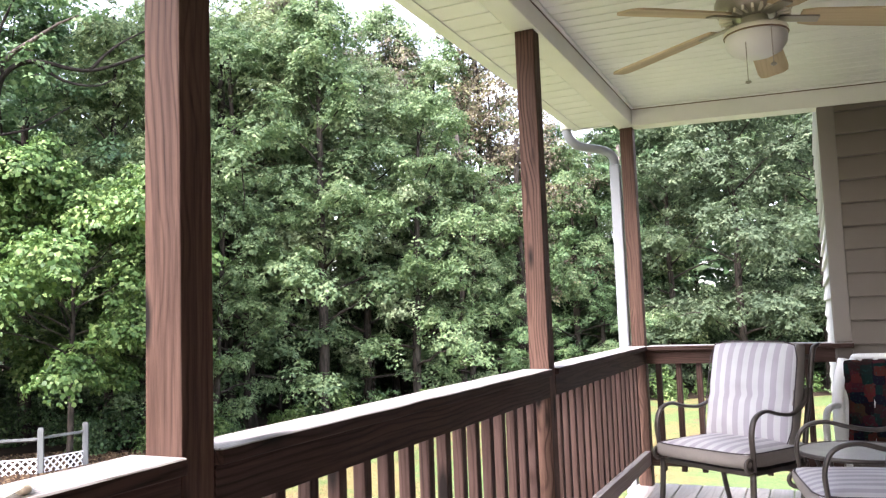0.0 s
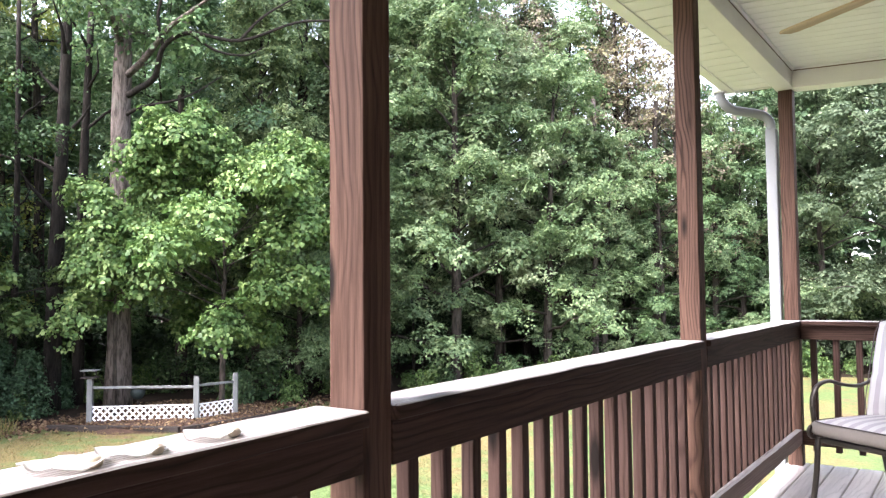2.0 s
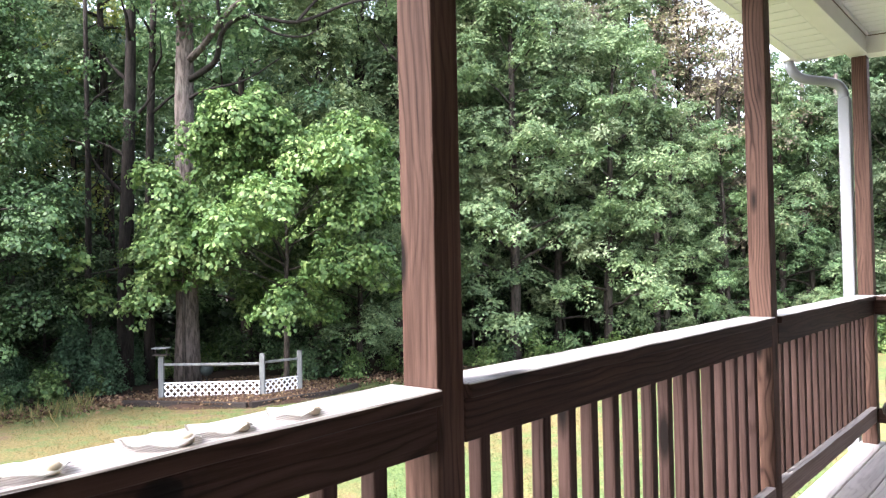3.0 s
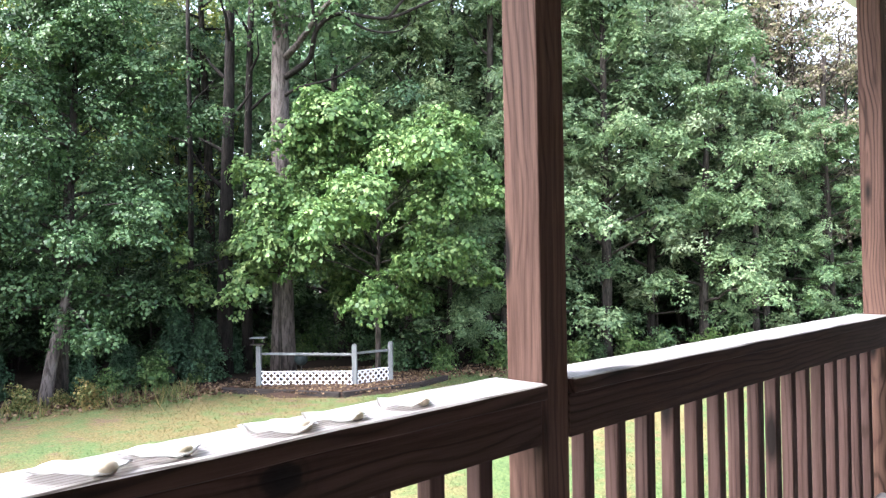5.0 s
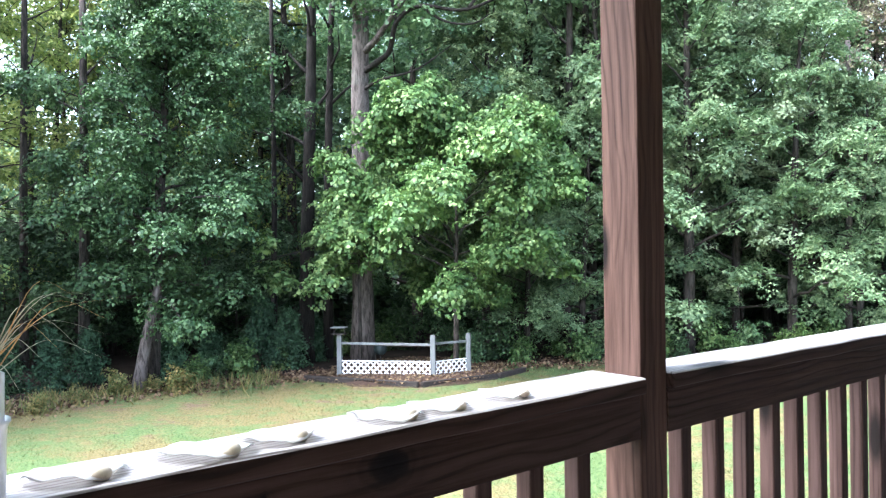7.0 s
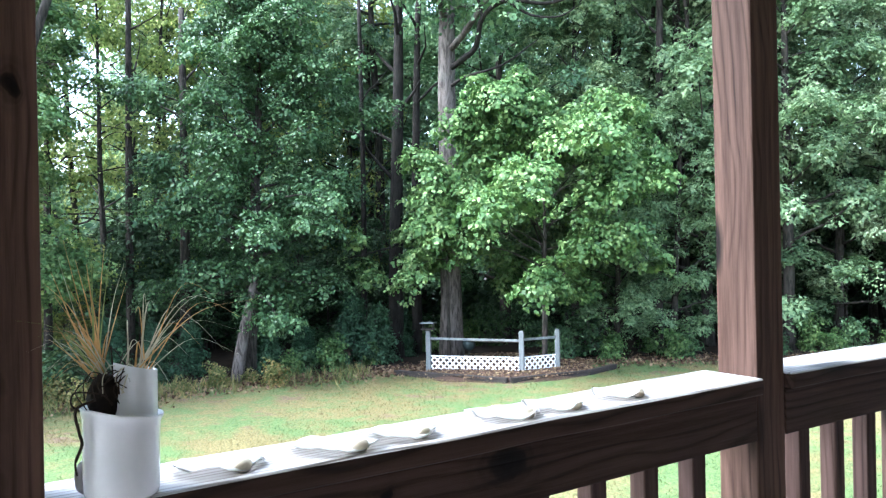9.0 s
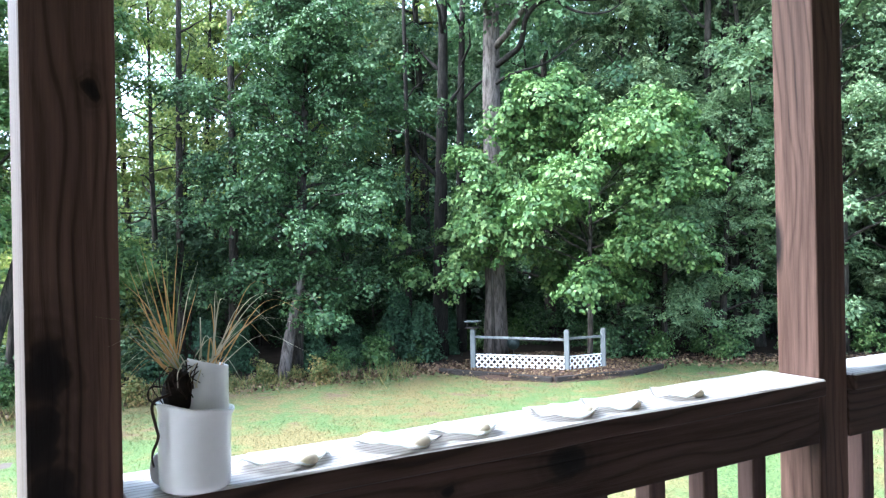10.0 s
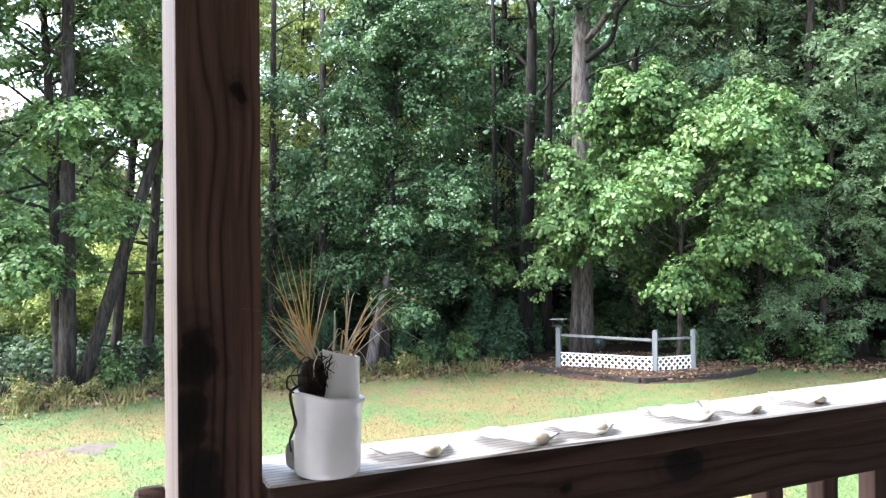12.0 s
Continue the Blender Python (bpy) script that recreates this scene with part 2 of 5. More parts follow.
def patchwork():
    m, n, l, b = material("patchwork_blanket", 0.9, 0.15)
    vec = coords(n, l, (17, 17, 17), shift=False)
    vo = n.new("ShaderNodeTexVoronoi")
    vo.distance = "CHEBYCHEV"
    vo.inputs["Scale"].default_value = 1.0
    vo.inputs["Randomness"].default_value = 0.55
    l.new(vec, vo.inputs["Vector"])
    sep = n.new("ShaderNodeSeparateColor")
    l.new(vo.outputs["Color"], sep.inputs[0])
    col = ramp(n, l, sep.outputs[0], [(0.0, (0.055, 0.012, 0.015)), (0.25, (0.008, 0.028, 0.026)), (0.45, (0.022, 0.007, 0.01)), (0.6, (0.008, 0.01, 0.024)), (0.8, (0.12, 0.02, 0.022)), (1.0, (0.05, 0.04, 0.02))])
    flower = noise_tex(n, l, vec, 5.0, 3)
    col = blend(n, l, ramp(n, l, flower, [(0.58, (0, 0, 0)), (0.68, (0.6, 0.6, 0.6))]), col, (0.02, 0.09, 0.07))
    l.new(col, b.inputs["Base Color"])
    bump(n, l, b, noise_tex(n, l, vec, 30, 3), 0.4, 0.005)
    return m


BLANKET = patchwork()


def shell_mat():
    m, n, l, b = material("chalky_shell", 0.45, 0.4)
    vec = coords(n, l)
    bands = noise_tex(n, l, vec, 40, 3)
    l.new(ramp(n, l, bands, [(0.3, (0.82, 0.80, 0.78)), (0.7, (0.90, 0.90, 0.89))]), b.inputs["Base Color"])
    bump(n, l, b, bands, 0.2, 0.003)
    # thin shell lets light through
    tr = n.new("ShaderNodeBsdfTranslucent")
    tr.inputs["Color"].default_value = (0.85, 0.82, 0.78, 1)
    mx = n.new("ShaderNodeMixShader")
    mx.inputs[0].default_value = 0.3
    l.new(b.outputs[0], mx.inputs[1])
    l.new(tr.outputs[0], mx.inputs[2])
    l.new(mx.outputs[0], n["Material Output"].inputs["Surface"])
    return m


SHELL = shell_mat()
SHELL_HINGE = plain("yellowed_shell_hinge", (0.74, 0.64, 0.50), 0.45, 0.4, vary=0.2, scale=60)


def leaf_mat(name, dark, mid, light, translucent=0.35, rough=0.42, by_leaf=0.40):
    """Leaves: hue by leaf, by branch and by tree; light shines through them."""
    m, n, l, b = material(name, rough + 0.10, 0.28)
    geo = n.new("ShaderNodeNewGeometry")
    info = n.new("ShaderNodeObjectInfo")
    tc = n.new("ShaderNodeTexCoord")
    clump = noise_tex(n, l, tc.outputs["Object"], 1.3, 3)
    mixed = blend(n, l, 1 - by_leaf, geo.outputs["Random Per Island"], clump)
    col = ramp(n, l, mixed, [(0.24, tuple(c * 0.75 for c in dark)), (0.5, mid), (0.76, tuple(c * 1.15 for c in light))])
    tint = ramp(n, l, info.outputs["Random"], [(0.0, (0.84, 0.95, 0.86)), (0.5, (0.92, 1, 0.98)), (1.0, (1.04, 1.07, 0.95))])
    col = blend(n, l, 1.0, col, tint, "MULTIPLY")
    l.new(col, b.inputs["Base Color"])
    tr = n.new("ShaderNodeBsdfTranslucent")
    l.new(blend(n, l, 1.0, col, (1.05, 1.12, 1.0), "MULTIPLY"), tr.inputs["Color"])
    mx = n.new("ShaderNodeMixShader")
    mx.inputs[0].default_value = translucent
    l.new(b.outputs[0], mx.inputs[1])
    l.new(tr.outputs[0], mx.inputs[2])
    l.new(mx.outputs[0], n["Material Output"].inputs["Surface"])
    return m


LEAF_MAPLE = leaf_mat("bright_maple_leaves", (0.048, 0.098, 0.032), (0.105, 0.168, 0.056), (0.205, 0.25, 0.095), 0.26)
LEAF_OAK = leaf_mat("mid_green_leaves", (0.038, 0.080, 0.040), (0.084, 0.142, 0.068), (0.155, 0.205, 0.10), 0.26)
LEAF_HOLLY = leaf_mat("dark_glossy_leaves", (0.025, 0.055, 0.025), (0.058, 0.102, 0.043), (0.118, 0.166, 0.072), 0.22, 0.36)
# these two leaf colours are paled and flattened to imitate haze over distance
LEAF_PALE = leaf_mat("haze_paled_leaves", (0.076, 0.124, 0.066), (0.150, 0.203, 0.107), (0.255, 0.292, 0.162), 0.42)
LEAF_HAZE = leaf_mat("haze_greyed_leaves", (0.056, 0.084, 0.055), (0.10, 0.130, 0.081), (0.16, 0.18, 0.112), 0.45, 0.62, 0.3)
LEAF_GOLD = leaf_mat("yellow_green_leaves", (0.13, 0.165, 0.052), (0.24, 0.27, 0.085), (0.37, 0.34, 0.13), 0.5, 0.5)
LEAF_RUST = leaf_mat("turning_russet_leaves", (0.095, 0.073, 0.068), (0.17, 0.132, 0.108), (0.23, 0.22, 0.125), 0.35)
LEAF_WEED = leaf_mat("yellowing_weed_leaves", (0.085, 0.12, 0.042), (0.19, 0.18, 0.068), (0.33, 0.205, 0.095), 0.38)
# leaf colour darkened to carry the shade under the canopy
LEAF_SHADED = leaf_mat("shade_darkened_leaves", (0.015, 0.034, 0.015), (0.032, 0.056, 0.025), (0.062, 0.092, 0.042), 0.2, 0.6)
LEAF_FALLEN = leaf_mat("fallen_red_brown_leaves", (0.085, 0.042, 0.03), (0.15, 0.080, 0.052), (0.25, 0.16, 0.10), 0.15, 0.7, 0.7)
# palest leaf colour, with haze and sky light painted in
LEAF_MIST = leaf_mat("haze_whitened_leaves", (0.125, 0.17, 0.105), (0.21, 0.255, 0.155), (0.31, 0.335, 0.215), 0.45, 0.5, 0.35)
LEAF_CEDAR = leaf_mat("blue_green_cedar_leaves", (0.030, 0.060, 0.034), (0.050, 0.095, 0.052), (0.08, 0.13, 0.072), 0.2, 0.6)


def bark(name, dark, light, lichens=0.5):
    m, n, l, b = material(name, 0.9, 0.2)
    vec = coords(n, l, (1, 1, 0.18))
    ridges = noise_tex(n, l, vec, 16, 5, 0.65, 0.6)
    lichen = noise_tex(n, l, coords(n, l), 2.2, 4)
    col = ramp(n, l, ridges, [(0.40, dark), (0.58, light)])
    col = blend(n, l, ramp(n, l, lichen, [(0.52, (0, 0, 0)), (0.7, (lichens,) * 3)]), col, (0.19, 0.20, 0.17))
    l.new(col, b.inputs["Base Color"])
    bump(n, l, b, ridges, 0.9, 0.03)
    return m


BARK = bark("grey_brown_bark", (0.040, 0.032, 0.029), (0.128, 0.106, 0.097), 0.2)
BARK_DARK = bark("wet_dark_bark", (0.012, 0.010, 0.008), (0.045, 0.036, 0.031), 0.08)

BARK_WET = bark("wet_black_bark", (0.006, 0.005, 0.004), (0.020, 0.016, 0.014), 0.03)


def lawn_patches(n, l, vec):
    """Where the lawn is green, straw-coloured or worn to the soil."""
    broad = noise_tex(n, l, vec, 0.42, 3, 0.55)
    tuft = noise_tex(n, l, vec, 2.6, 4, 0.6)
    straw = ramp(n, l, blend(n, l, 0.42, broad, tuft), [(0.46, (0, 0, 0)), (0.57, (1, 1, 1))])
    worn = ramp(n, l, blend(n, l, 0.5, noise_tex(n, l, vec, 0.75, 2, 0.5), tuft), [(0.57, (0, 0, 0)), (0.66, (1, 1, 1))])
    return straw, worn


def ground_mat():
    m, n, l, b = material("patchy_lawn", 0.85, 0.2)
    vec = coords(n, l, shift=False)
    straw_fac, worn = lawn_patches(n, l, vec)
    fine = noise_tex(n, l, vec, 30, 5, 0.75)
    green = ramp(n, l, fine, [(0.36, (0.035, 0.070, 0.022)), (0.5, (0.082, 0.122, 0.042)), (0.64, (0.138, 0.178, 0.070))])
    straw = ramp(n, l, fine, [(0.36, (0.070, 0.060, 0.024)), (0.5, (0.142, 0.115, 0.047)), (0.64, (0.225, 0.185, 0.088))])
    soil = ramp(n, l, fine, [(0.3, (0.075, 0.048, 0.034)), (0.7, (0.19, 0.13, 0.085))])
    col = blend(n, l, straw_fac, green, straw)
    col = blend(n, l, worn, col, soil)
    l.new(col, b.inputs["Base Color"])
    bump(n, l, b, blend(n, l, 0.5, noise_tex(n, l, vec, 6, 4, 0.65), fine), 0.8, 0.05)
    return m


def grass_mat():
    """Blades coloured like the patch of lawn in which they stand."""
    m, n, l, b = material("grass_blades", 0.6, 0.3)
    vec = coords(n, l, shift=False)
    straw_fac, worn = lawn_patches(n, l, vec)
    geo = n.new("ShaderNodeNewGeometry")
    one = geo.outputs["Random Per Island"]
    green = ramp(n, l, one, [(0.0, (0.045, 0.085, 0.027)), (0.6, (0.098, 0.135, 0.045)), (1.0, (0.158, 0.186, 0.074))])
    straw = ramp(n, l, one, [(0.0, (0.08, 0.075, 0.028)), (0.6, (0.155, 0.122, 0.050)), (1.0, (0.25, 0.19, 0.09))])
    col = blend(n, l, straw_fac, green, straw)
    l.new(col, b.inputs["Base Color"])
    tr = n.new("ShaderNodeBsdfTranslucent")
    l.new(col, tr.inputs["Color"])
    mx = n.new("ShaderNodeMixShader")
    mx.inputs[0].default_value = 0.35
    l.new(b.outputs[0], mx.inputs[1])
    l.new(tr.outputs[0], mx.inputs[2])
    l.new(mx.outputs[0], n["Material Output"].inputs["Surface"])
    return m


LAWN = ground_mat()
LITTER = plain("forest_leaf_litter", (0.024, 0.017, 0.013), 0.95, 0.1, vary=0.6, scale=3, relief=0.9, fine=35)
GRASS = grass_mat()


# ---- mesh helpers ----
def mesh_of(bm, name, mats, smooth=False):
    me = bpy.data.meshes.new(name)
    bm.to_mesh(me)
    bm.free()
    for m in mats if isinstance(mats, (list, tuple)) else [mats]:
        me.materials.append(m)
    if smooth:
        me.polygons.foreach_set("use_smooth", [True] * len(me.polygons))
    return me


def part(name, bm, mat, parent=None, label="", smooth=False, m=None):
    ob = new(name, mesh_of(bm, name, mat, smooth))
    if m is not None:
        ob.matrix_basis = m
    if parent is not None:
        ob.parent = parent
    if label:
        ob["label"] = label
    return ob


def board(name, lo, hi, mat, parent, label="", bevel=0.003, segs=2, edit=None):
    """A sawn board, its origin in its own middle."""
    c = [(a + b) / 2 for a, b in zip(lo, hi)]
    bm = box([a - q for a, q in zip(lo, c)], [b - q for b, q in zip(hi, c)], bevel, segs)
    if edit:
        edit(bm)
    return part(name, bm, mat, parent, label, m=pose(*c))


def piece(name, me, parent, m):
    ob = new(name, me)
    ob.parent = parent
    ob.matrix_basis = m
    return ob


def box(lo, hi, bevel=0.003, segs=2, bm=None):
    out = bm or bmesh.new()
    tmp = bmesh.new()
    bmesh.ops.create_cube(tmp, size=1)
    size = [b - a for a, b in zip(lo, hi)]
    bmesh.ops.scale(tmp, vec=size, verts=tmp.verts)
    if bevel:
        bmesh.ops.bevel(tmp, geom=tmp.edges[:], offset=min(bevel, min(size) * 0.45), segments=segs, affect="EDGES", profile=0.6)
    bmesh.ops.translate(tmp, vec=[(a + b) / 2 for a, b in zip(lo, hi)], verts=tmp.verts)
    me = bpy.data.meshes.new("tmp")
    tmp.to_mesh(me)
    tmp.free()
    out.from_mesh(me)
    bpy.data.meshes.remove(me)
    return out


def tube(points, radii, sides=8, bm=None, flat=1.0, caps=True):
    """A tube swept along points; flat squeezes it across."""
    out = bm or bmesh.new()
    pts = [Vector(p) for p in points]
    rs = radii if isinstance(radii, (list, tuple)) else [radii] * len(pts)
    rings = []
    ref = None
    for i, p in enumerate(pts):
        d = (pts[min(i + 1, len(pts) - 1)] - pts[max(i - 1, 0)]).normalized()
        if ref is None:
            ref = Vector((1, 0, 0)) if abs(d.x) < 0.8 else Vector((0, 1, 0))
        u = (ref - d * ref.dot(d)).normalized()
        v = d.cross(u)
        ref = u
        rings.append([out.verts.new(p + rs[i] * (math.cos(a) * u + flat * math.sin(a) * v)) for a in [2 * math.pi * k / sides for k in range(sides)]])
    for a, b in zip(rings, rings[1:]):
        for k in range(sides):
            out.faces.new((a[k], a[(k + 1) % sides], b[(k + 1) % sides], b[k]))
    if caps:
        out.faces.new(rings[0][::-1])
        out.faces.new(rings[-1])
    return out


def curve(points, steps=6):
    """Points of a smooth line through the given ones."""
    p = [Vector(q) for q in points]
    p = [2 * p[0] - p[1]] + p + [2 * p[-1] - p[-2]]
    out = []
    for i in range(1, len(p) - 2):
        for k in range(steps):
            t = k / steps
            out.append(0.5 * (2 * p[i] + (p[i + 1] - p[i - 1]) * t + (2 * p[i - 1] - 5 * p[i] + 4 * p[i + 1] - p[i + 2]) * t * t + (3 * p[i] - p[i - 1] - 3 * p[i + 1] + p[i + 2]) * t ** 3))
    out.append(p[-2])
    return out


def lathe(profile, sides=32, bm=None, squash=1.0):
    out = bm or bmesh.new()
    rings = []
    for r, z in profile:
        if r < 1e-5:
            rings.append([out.verts.new((0, 0, z))])
        else:
            rings.append([out.verts.new((r * math.cos(2 * math.pi * k / sides), squash * r * math.sin(2 * math.pi * k / sides), z)) for k in range(sides)])
    for a, b in zip(rings, rings[1:]):
        for k in range(sides):
            j = (k + 1) % sides
            if len(a) == 1:
                out.faces.new((a[0], b[j], b[k]))
            elif len(b) == 1:
                out.faces.new((a[k], a[j], b[0]))
            else:
                out.faces.new((a[k], a[j], b[j], b[k]))
    return out


def thing(name, label, category, group="", m=None, kind=""):
    ob = new(name)
    if m is not None:
        ob.matrix_basis = m
    return tagged(ob, label, category, group, kind)


def quads_mesh(name, quads, mat):
    """A mesh from an array of loose small faces, shape (n, corners, 3)."""
    k, c = quads.shape[:2]
    me = bpy.data.meshes.new(name)
    me.vertices.add(c * k)
    me.vertices.foreach_set("co", quads.astype(np.float32).ravel())
    me.loops.add(c * k)
    me.loops.foreach_set("vertex_index", np.arange(c * k, dtype=np.int32))
    me.polygons.add(k)
    me.polygons.foreach_set("loop_start", np.arange(0, c * k, c, dtype=np.int32))
    me.update(calc_edges=True)
    me.materials.append(mat)
    return me


def leaf_quads(rng, centres, ups, size, droop=0.25, corners=4, ahead=None):
    """Folded kite-shaped leaves at the centres, whose upper sides face the given ways; ahead turns their tips."""
    k = len(centres)
    ups = ups / np.linalg.norm(ups, axis=1, keepdims=True)
    side = rng.normal(size=(k, 3)) if ahead is None else np.cross(ahead, ups)
    ahead = np.cross(ups, side)
    ahead /= np.linalg.norm(ahead, axis=1, keepdims=True) + 1e-9
    side = np.cross(ahead, ups)
    s = size * rng.uniform(0.6, 1.25, (k, 1))
    base = centres - ahead * s * 0.5
    tip = centres + ahead * s * 0.5 - ups * s * droop
    mid = centres + ups * s * 0.1
    if corners == 3:
        return np.stack([base - side * s * 0.3, base + side * s * 0.42 + ahead * s * 0.25, tip + ups * s * droop], 1)
    return np.stack([base, mid + side * s * 0.42, tip, mid - side * s * 0.42], 1)


def spray_leaves(rng, centres, radii, sprays, leaves, size, flat, corners=4):
    """Leaves on small fan-like sprays round each clump's middle: each spray tilts outward and droops at its rim."""
    n = len(centres) * sprays
    own = np.repeat(np.arange(len(centres)), sprays)
    v = rng.normal(size=(n, 3))
    v /= np.linalg.norm(v, axis=1, keepdims=True)
    v[:, 2] = np.where(rng.random(n) < 0.72, np.abs(v[:, 2]), v[:, 2])
    mid = centres[own] + v * rng.uniform(0.45, 1.05, (n, 1)) * radii[own, None] * np.array([1, 1, flat])
    mid[:, 2] -= 0.30 * ((mid - centres[own])[:, :2] ** 2).sum(1) / radii[own]
    face = v * 0.75 + np.array([0, 0, 0.75]) + rng.normal(0, 0.25, (n, 3))
    face /= np.linalg.norm(face, axis=1, keepdims=True)
    u = np.cross(face, rng.normal(size=(n, 3)))
    u /= np.linalg.norm(u, axis=1, keepdims=True)
    w = np.cross(face, u)
    of = np.repeat(np.arange(n), leaves)
    k = len(of)
    a = rng.uniform(0, 2 * math.pi, k)
    rad = np.sqrt(rng.random(k)) * (radii[own][of] * rng.uniform(0.30, 0.55, n)[of])
    out = u[of] * np.cos(a)[:, None] + w[of] * np.sin(a)[:, None]
    spot = mid[of] + out * rad[:, None] - face[of] * (0.35 * rad ** 2 / radii[own][of])[:, None] + rng.normal(0, 0.035, (k, 3))
    ups = face[of] + out * 0.35 + rng.normal(0, 0.30, (k, 3))
    return leaf_quads(rng, spot, ups, size, corners=corners, ahead=out + rng.normal(0, 0.5, (k, 3)) - [0, 0, 0.25])


# ---- ground and lawn ----
GZ = -1.70


def polar(az, dist, z=GZ):
    """A place by its bearing (degrees to the left of the rail's run) and distance from the porch."""
    return Vector((-math.sin(radians(az)) * dist, math.cos(radians(az)) * dist, z))


def woods_edge(az):
    """How far off the edge of the woods lies on a bearing."""
    az = (az + 180) % 360 - 180
    pts = [(-180, 60), (-60, 45), (-15, 31), (0, 28.5), (12, 27), (22, 24), (35, 21.5), (50, 20.2), (62, 19), (75, 18), (88, 17), (100, 16.5), (130, 20), (180, 60)]
    return float(np.interp(az, [p[0] for p in pts], [p[1] for p in pts]))


bm = bmesh.new()
rings = [0.01, 3, 6, 9, 12, 15, 18, 22, 28, 40, 80, 200, 900, 3000]
grid = [[bm.verts.new((r * math.cos(a), r * math.sin(a), GZ + (0.05 * noise.noise((r * math.cos(a) * 0.25, r * math.sin(a) * 0.25, 3)) if 5 < r < 60 else 0))) for a in [2 * math.pi * k / 96 for k in range(96)]] for r in rings]
for a, b in zip(grid, grid[1:]):
    for k in range(96):
        bm.faces.new((a[k], b[k], b[(k + 1) % 96], a[(k + 1) % 96]))
tagged(part("ground", bm, LAWN, smooth=True), "patchy green and straw-coloured autumn lawn", "lawn", kind="structure")

bm = bmesh.new()
rows = []
for k in range(361):
    az = -180 + k
    e = woods_edge(az) - 0.3 + 0.7 * noise.noise((az * 0.21, 1, 1)) + 0.35 * noise.noise((az * 0.9, 4, 1))
    rows.append([bm.verts.new(polar(az, r, GZ + h)) for r, h in ((e, -0.06), (e + 0.6, 0.06), (e + 2, 0.10), (e + 8, 0.12), (120, 0.12))])
for a, b in zip(rows, rows[1:]):
    for k in range(4):
        bm.faces.new((a[k], b[k], b[k + 1], a[k + 1]))
tagged(part("forest_floor_ground", bm, LITTER, smooth=True), "brown leaf litter under the woods", "leaf litter", kind="structure")

rng = np.random.default_rng(5)
k = 95000
d = 6.5 + 14 * rng.random(k) ** 0.8
az = np.radians(rng.uniform(10, 105, k))
base = np.stack([-np.sin(az) * d, np.cos(az) * d, np.full(k, GZ + 0.0)], 1)
keep = np.array([np.degrees(a) > -200 and r < woods_edge(np.degrees(a)) + 0.5 for a, r in zip(az, d)])
base = base[keep]
k = len(base)
lean = np.stack([rng.normal(0, 0.035, k), rng.normal(0, 0.035, k), rng.uniform(0.015, 0.055, k)], 1)
wide = np.stack([rng.normal(0, 1, k), rng.normal(0, 1, k), np.zeros(k)], 1)
wide *= 0.0065 / np.linalg.norm(wide, axis=1, keepdims=True)
tagged(new("grass", quads_mesh("grass", np.stack([base - wide, base + lean, base + wide], 1), GRASS)), "short uneven autumn grass blades on the lawn", "grass", kind="stuff")

k = 9000
az = rng.uniform(30, 104, k)
d = np.array([woods_edge(a) for a in az]) + rng.normal(-0.2, 0.55, k)
spot = np.stack([-np.sin(np.radians(az)) * d, np.cos(np.radians(az)) * d, GZ + 0.03 + 0.05 * rng.random(k)], 1)
tagged(new("fallen_leaves", quads_mesh("fallen_leaves", leaf_quads(rng, spot, np.array([0, 0, 1.0]) + rng.normal(0, 0.5, (k, 3)), 0.09), LEAF_FALLEN)), "fallen brown leaves strewn along the wood's edge", "fallen leaves", kind="stuff")
k = 7000
az = rng.uniform(62, 104, k)
az = az[[noise.noise((a * 0.45, 3, 8)) + rng.uniform(-0.25, 0.25) > 0.02 for a in az]]
k = len(az)
d = np.array([woods_edge(a) for a in az]) + rng.normal(-0.5, 0.45, k)
base = np.stack([-np.sin(np.radians(az)) * d, np.cos(np.radians(az)) * d, np.full(k, GZ)], 1)
lean = np.stack([rng.normal(0, 0.10, k), rng.normal(0, 0.10, k), rng.uniform(0.05, 0.34, k)], 1)
wide = rng.normal(0, 1, (k, 3)) * [1, 1, 0]
wide *= 0.014 / np.linalg.norm(wide, axis=1, keepdims=True)
tagged(new("weeds", quads_mesh("weeds", np.stack([base - wide, base + lean, base + wide], 1), LEAF_WEED)), "uncut yellowing weeds where lawn meets wood", "weeds", kind="stuff")

# ---- porch structure ----
XF, XO = -0.943, -1.032          # house side and yard side of the posts
CAP_Z, CAP_T = 0.943, 0.032
CAP_IN, CAP_OUT = -0.926, -1.064
NEAR_DROP = 0.0135
POSTS = [(-7.30, -7.21), (-5.46, -5.37), (-3.64, -3.55), (-1.87, -1.78), (-0.026, 0.070), (1.295, 1.383), (3.528, 3.615), (5.722, 5.811)]
SOFFIT = 2.475

floor = tagged(new("floor"), "weathered grey wooden porch deck boards", "deck", kind="structure")
ceil_drop = 0.033


def ceil_z(x):
    return 2.605 - ceil_drop * (x + 0.93)


# ceiling boards run across the porch, in one mesh
bm = bmesh.new()
y = -7.2
while y < 5.66:
    y1 = min(y + 0.0965, 5.665)
    quad = []
    for yy, dz in ((y, 0.0), (y + 0.004, -0.004), (y1 - 0.012, -0.004), (y1 - 0.006, 0.003), (y1, 0.003)):
        quad.append((bm.verts.new((-0.935, yy, ceil_z(-0.935) + dz)), bm.verts.new((1.2, yy, ceil_z(1.2) + dz))))
    top = [bm.verts.new((x, yy, ceil_z(x) + 0.03)) for x, yy in ((-0.935, y), (1.2, y), (1.2, y1), (-0.935, y1))]
    for a, b in zip(quad, quad[1:]):
        bm.faces.new((a[0], b[0], b[1], a[1]))
    bm.faces.new(top)
    y += 0.0985
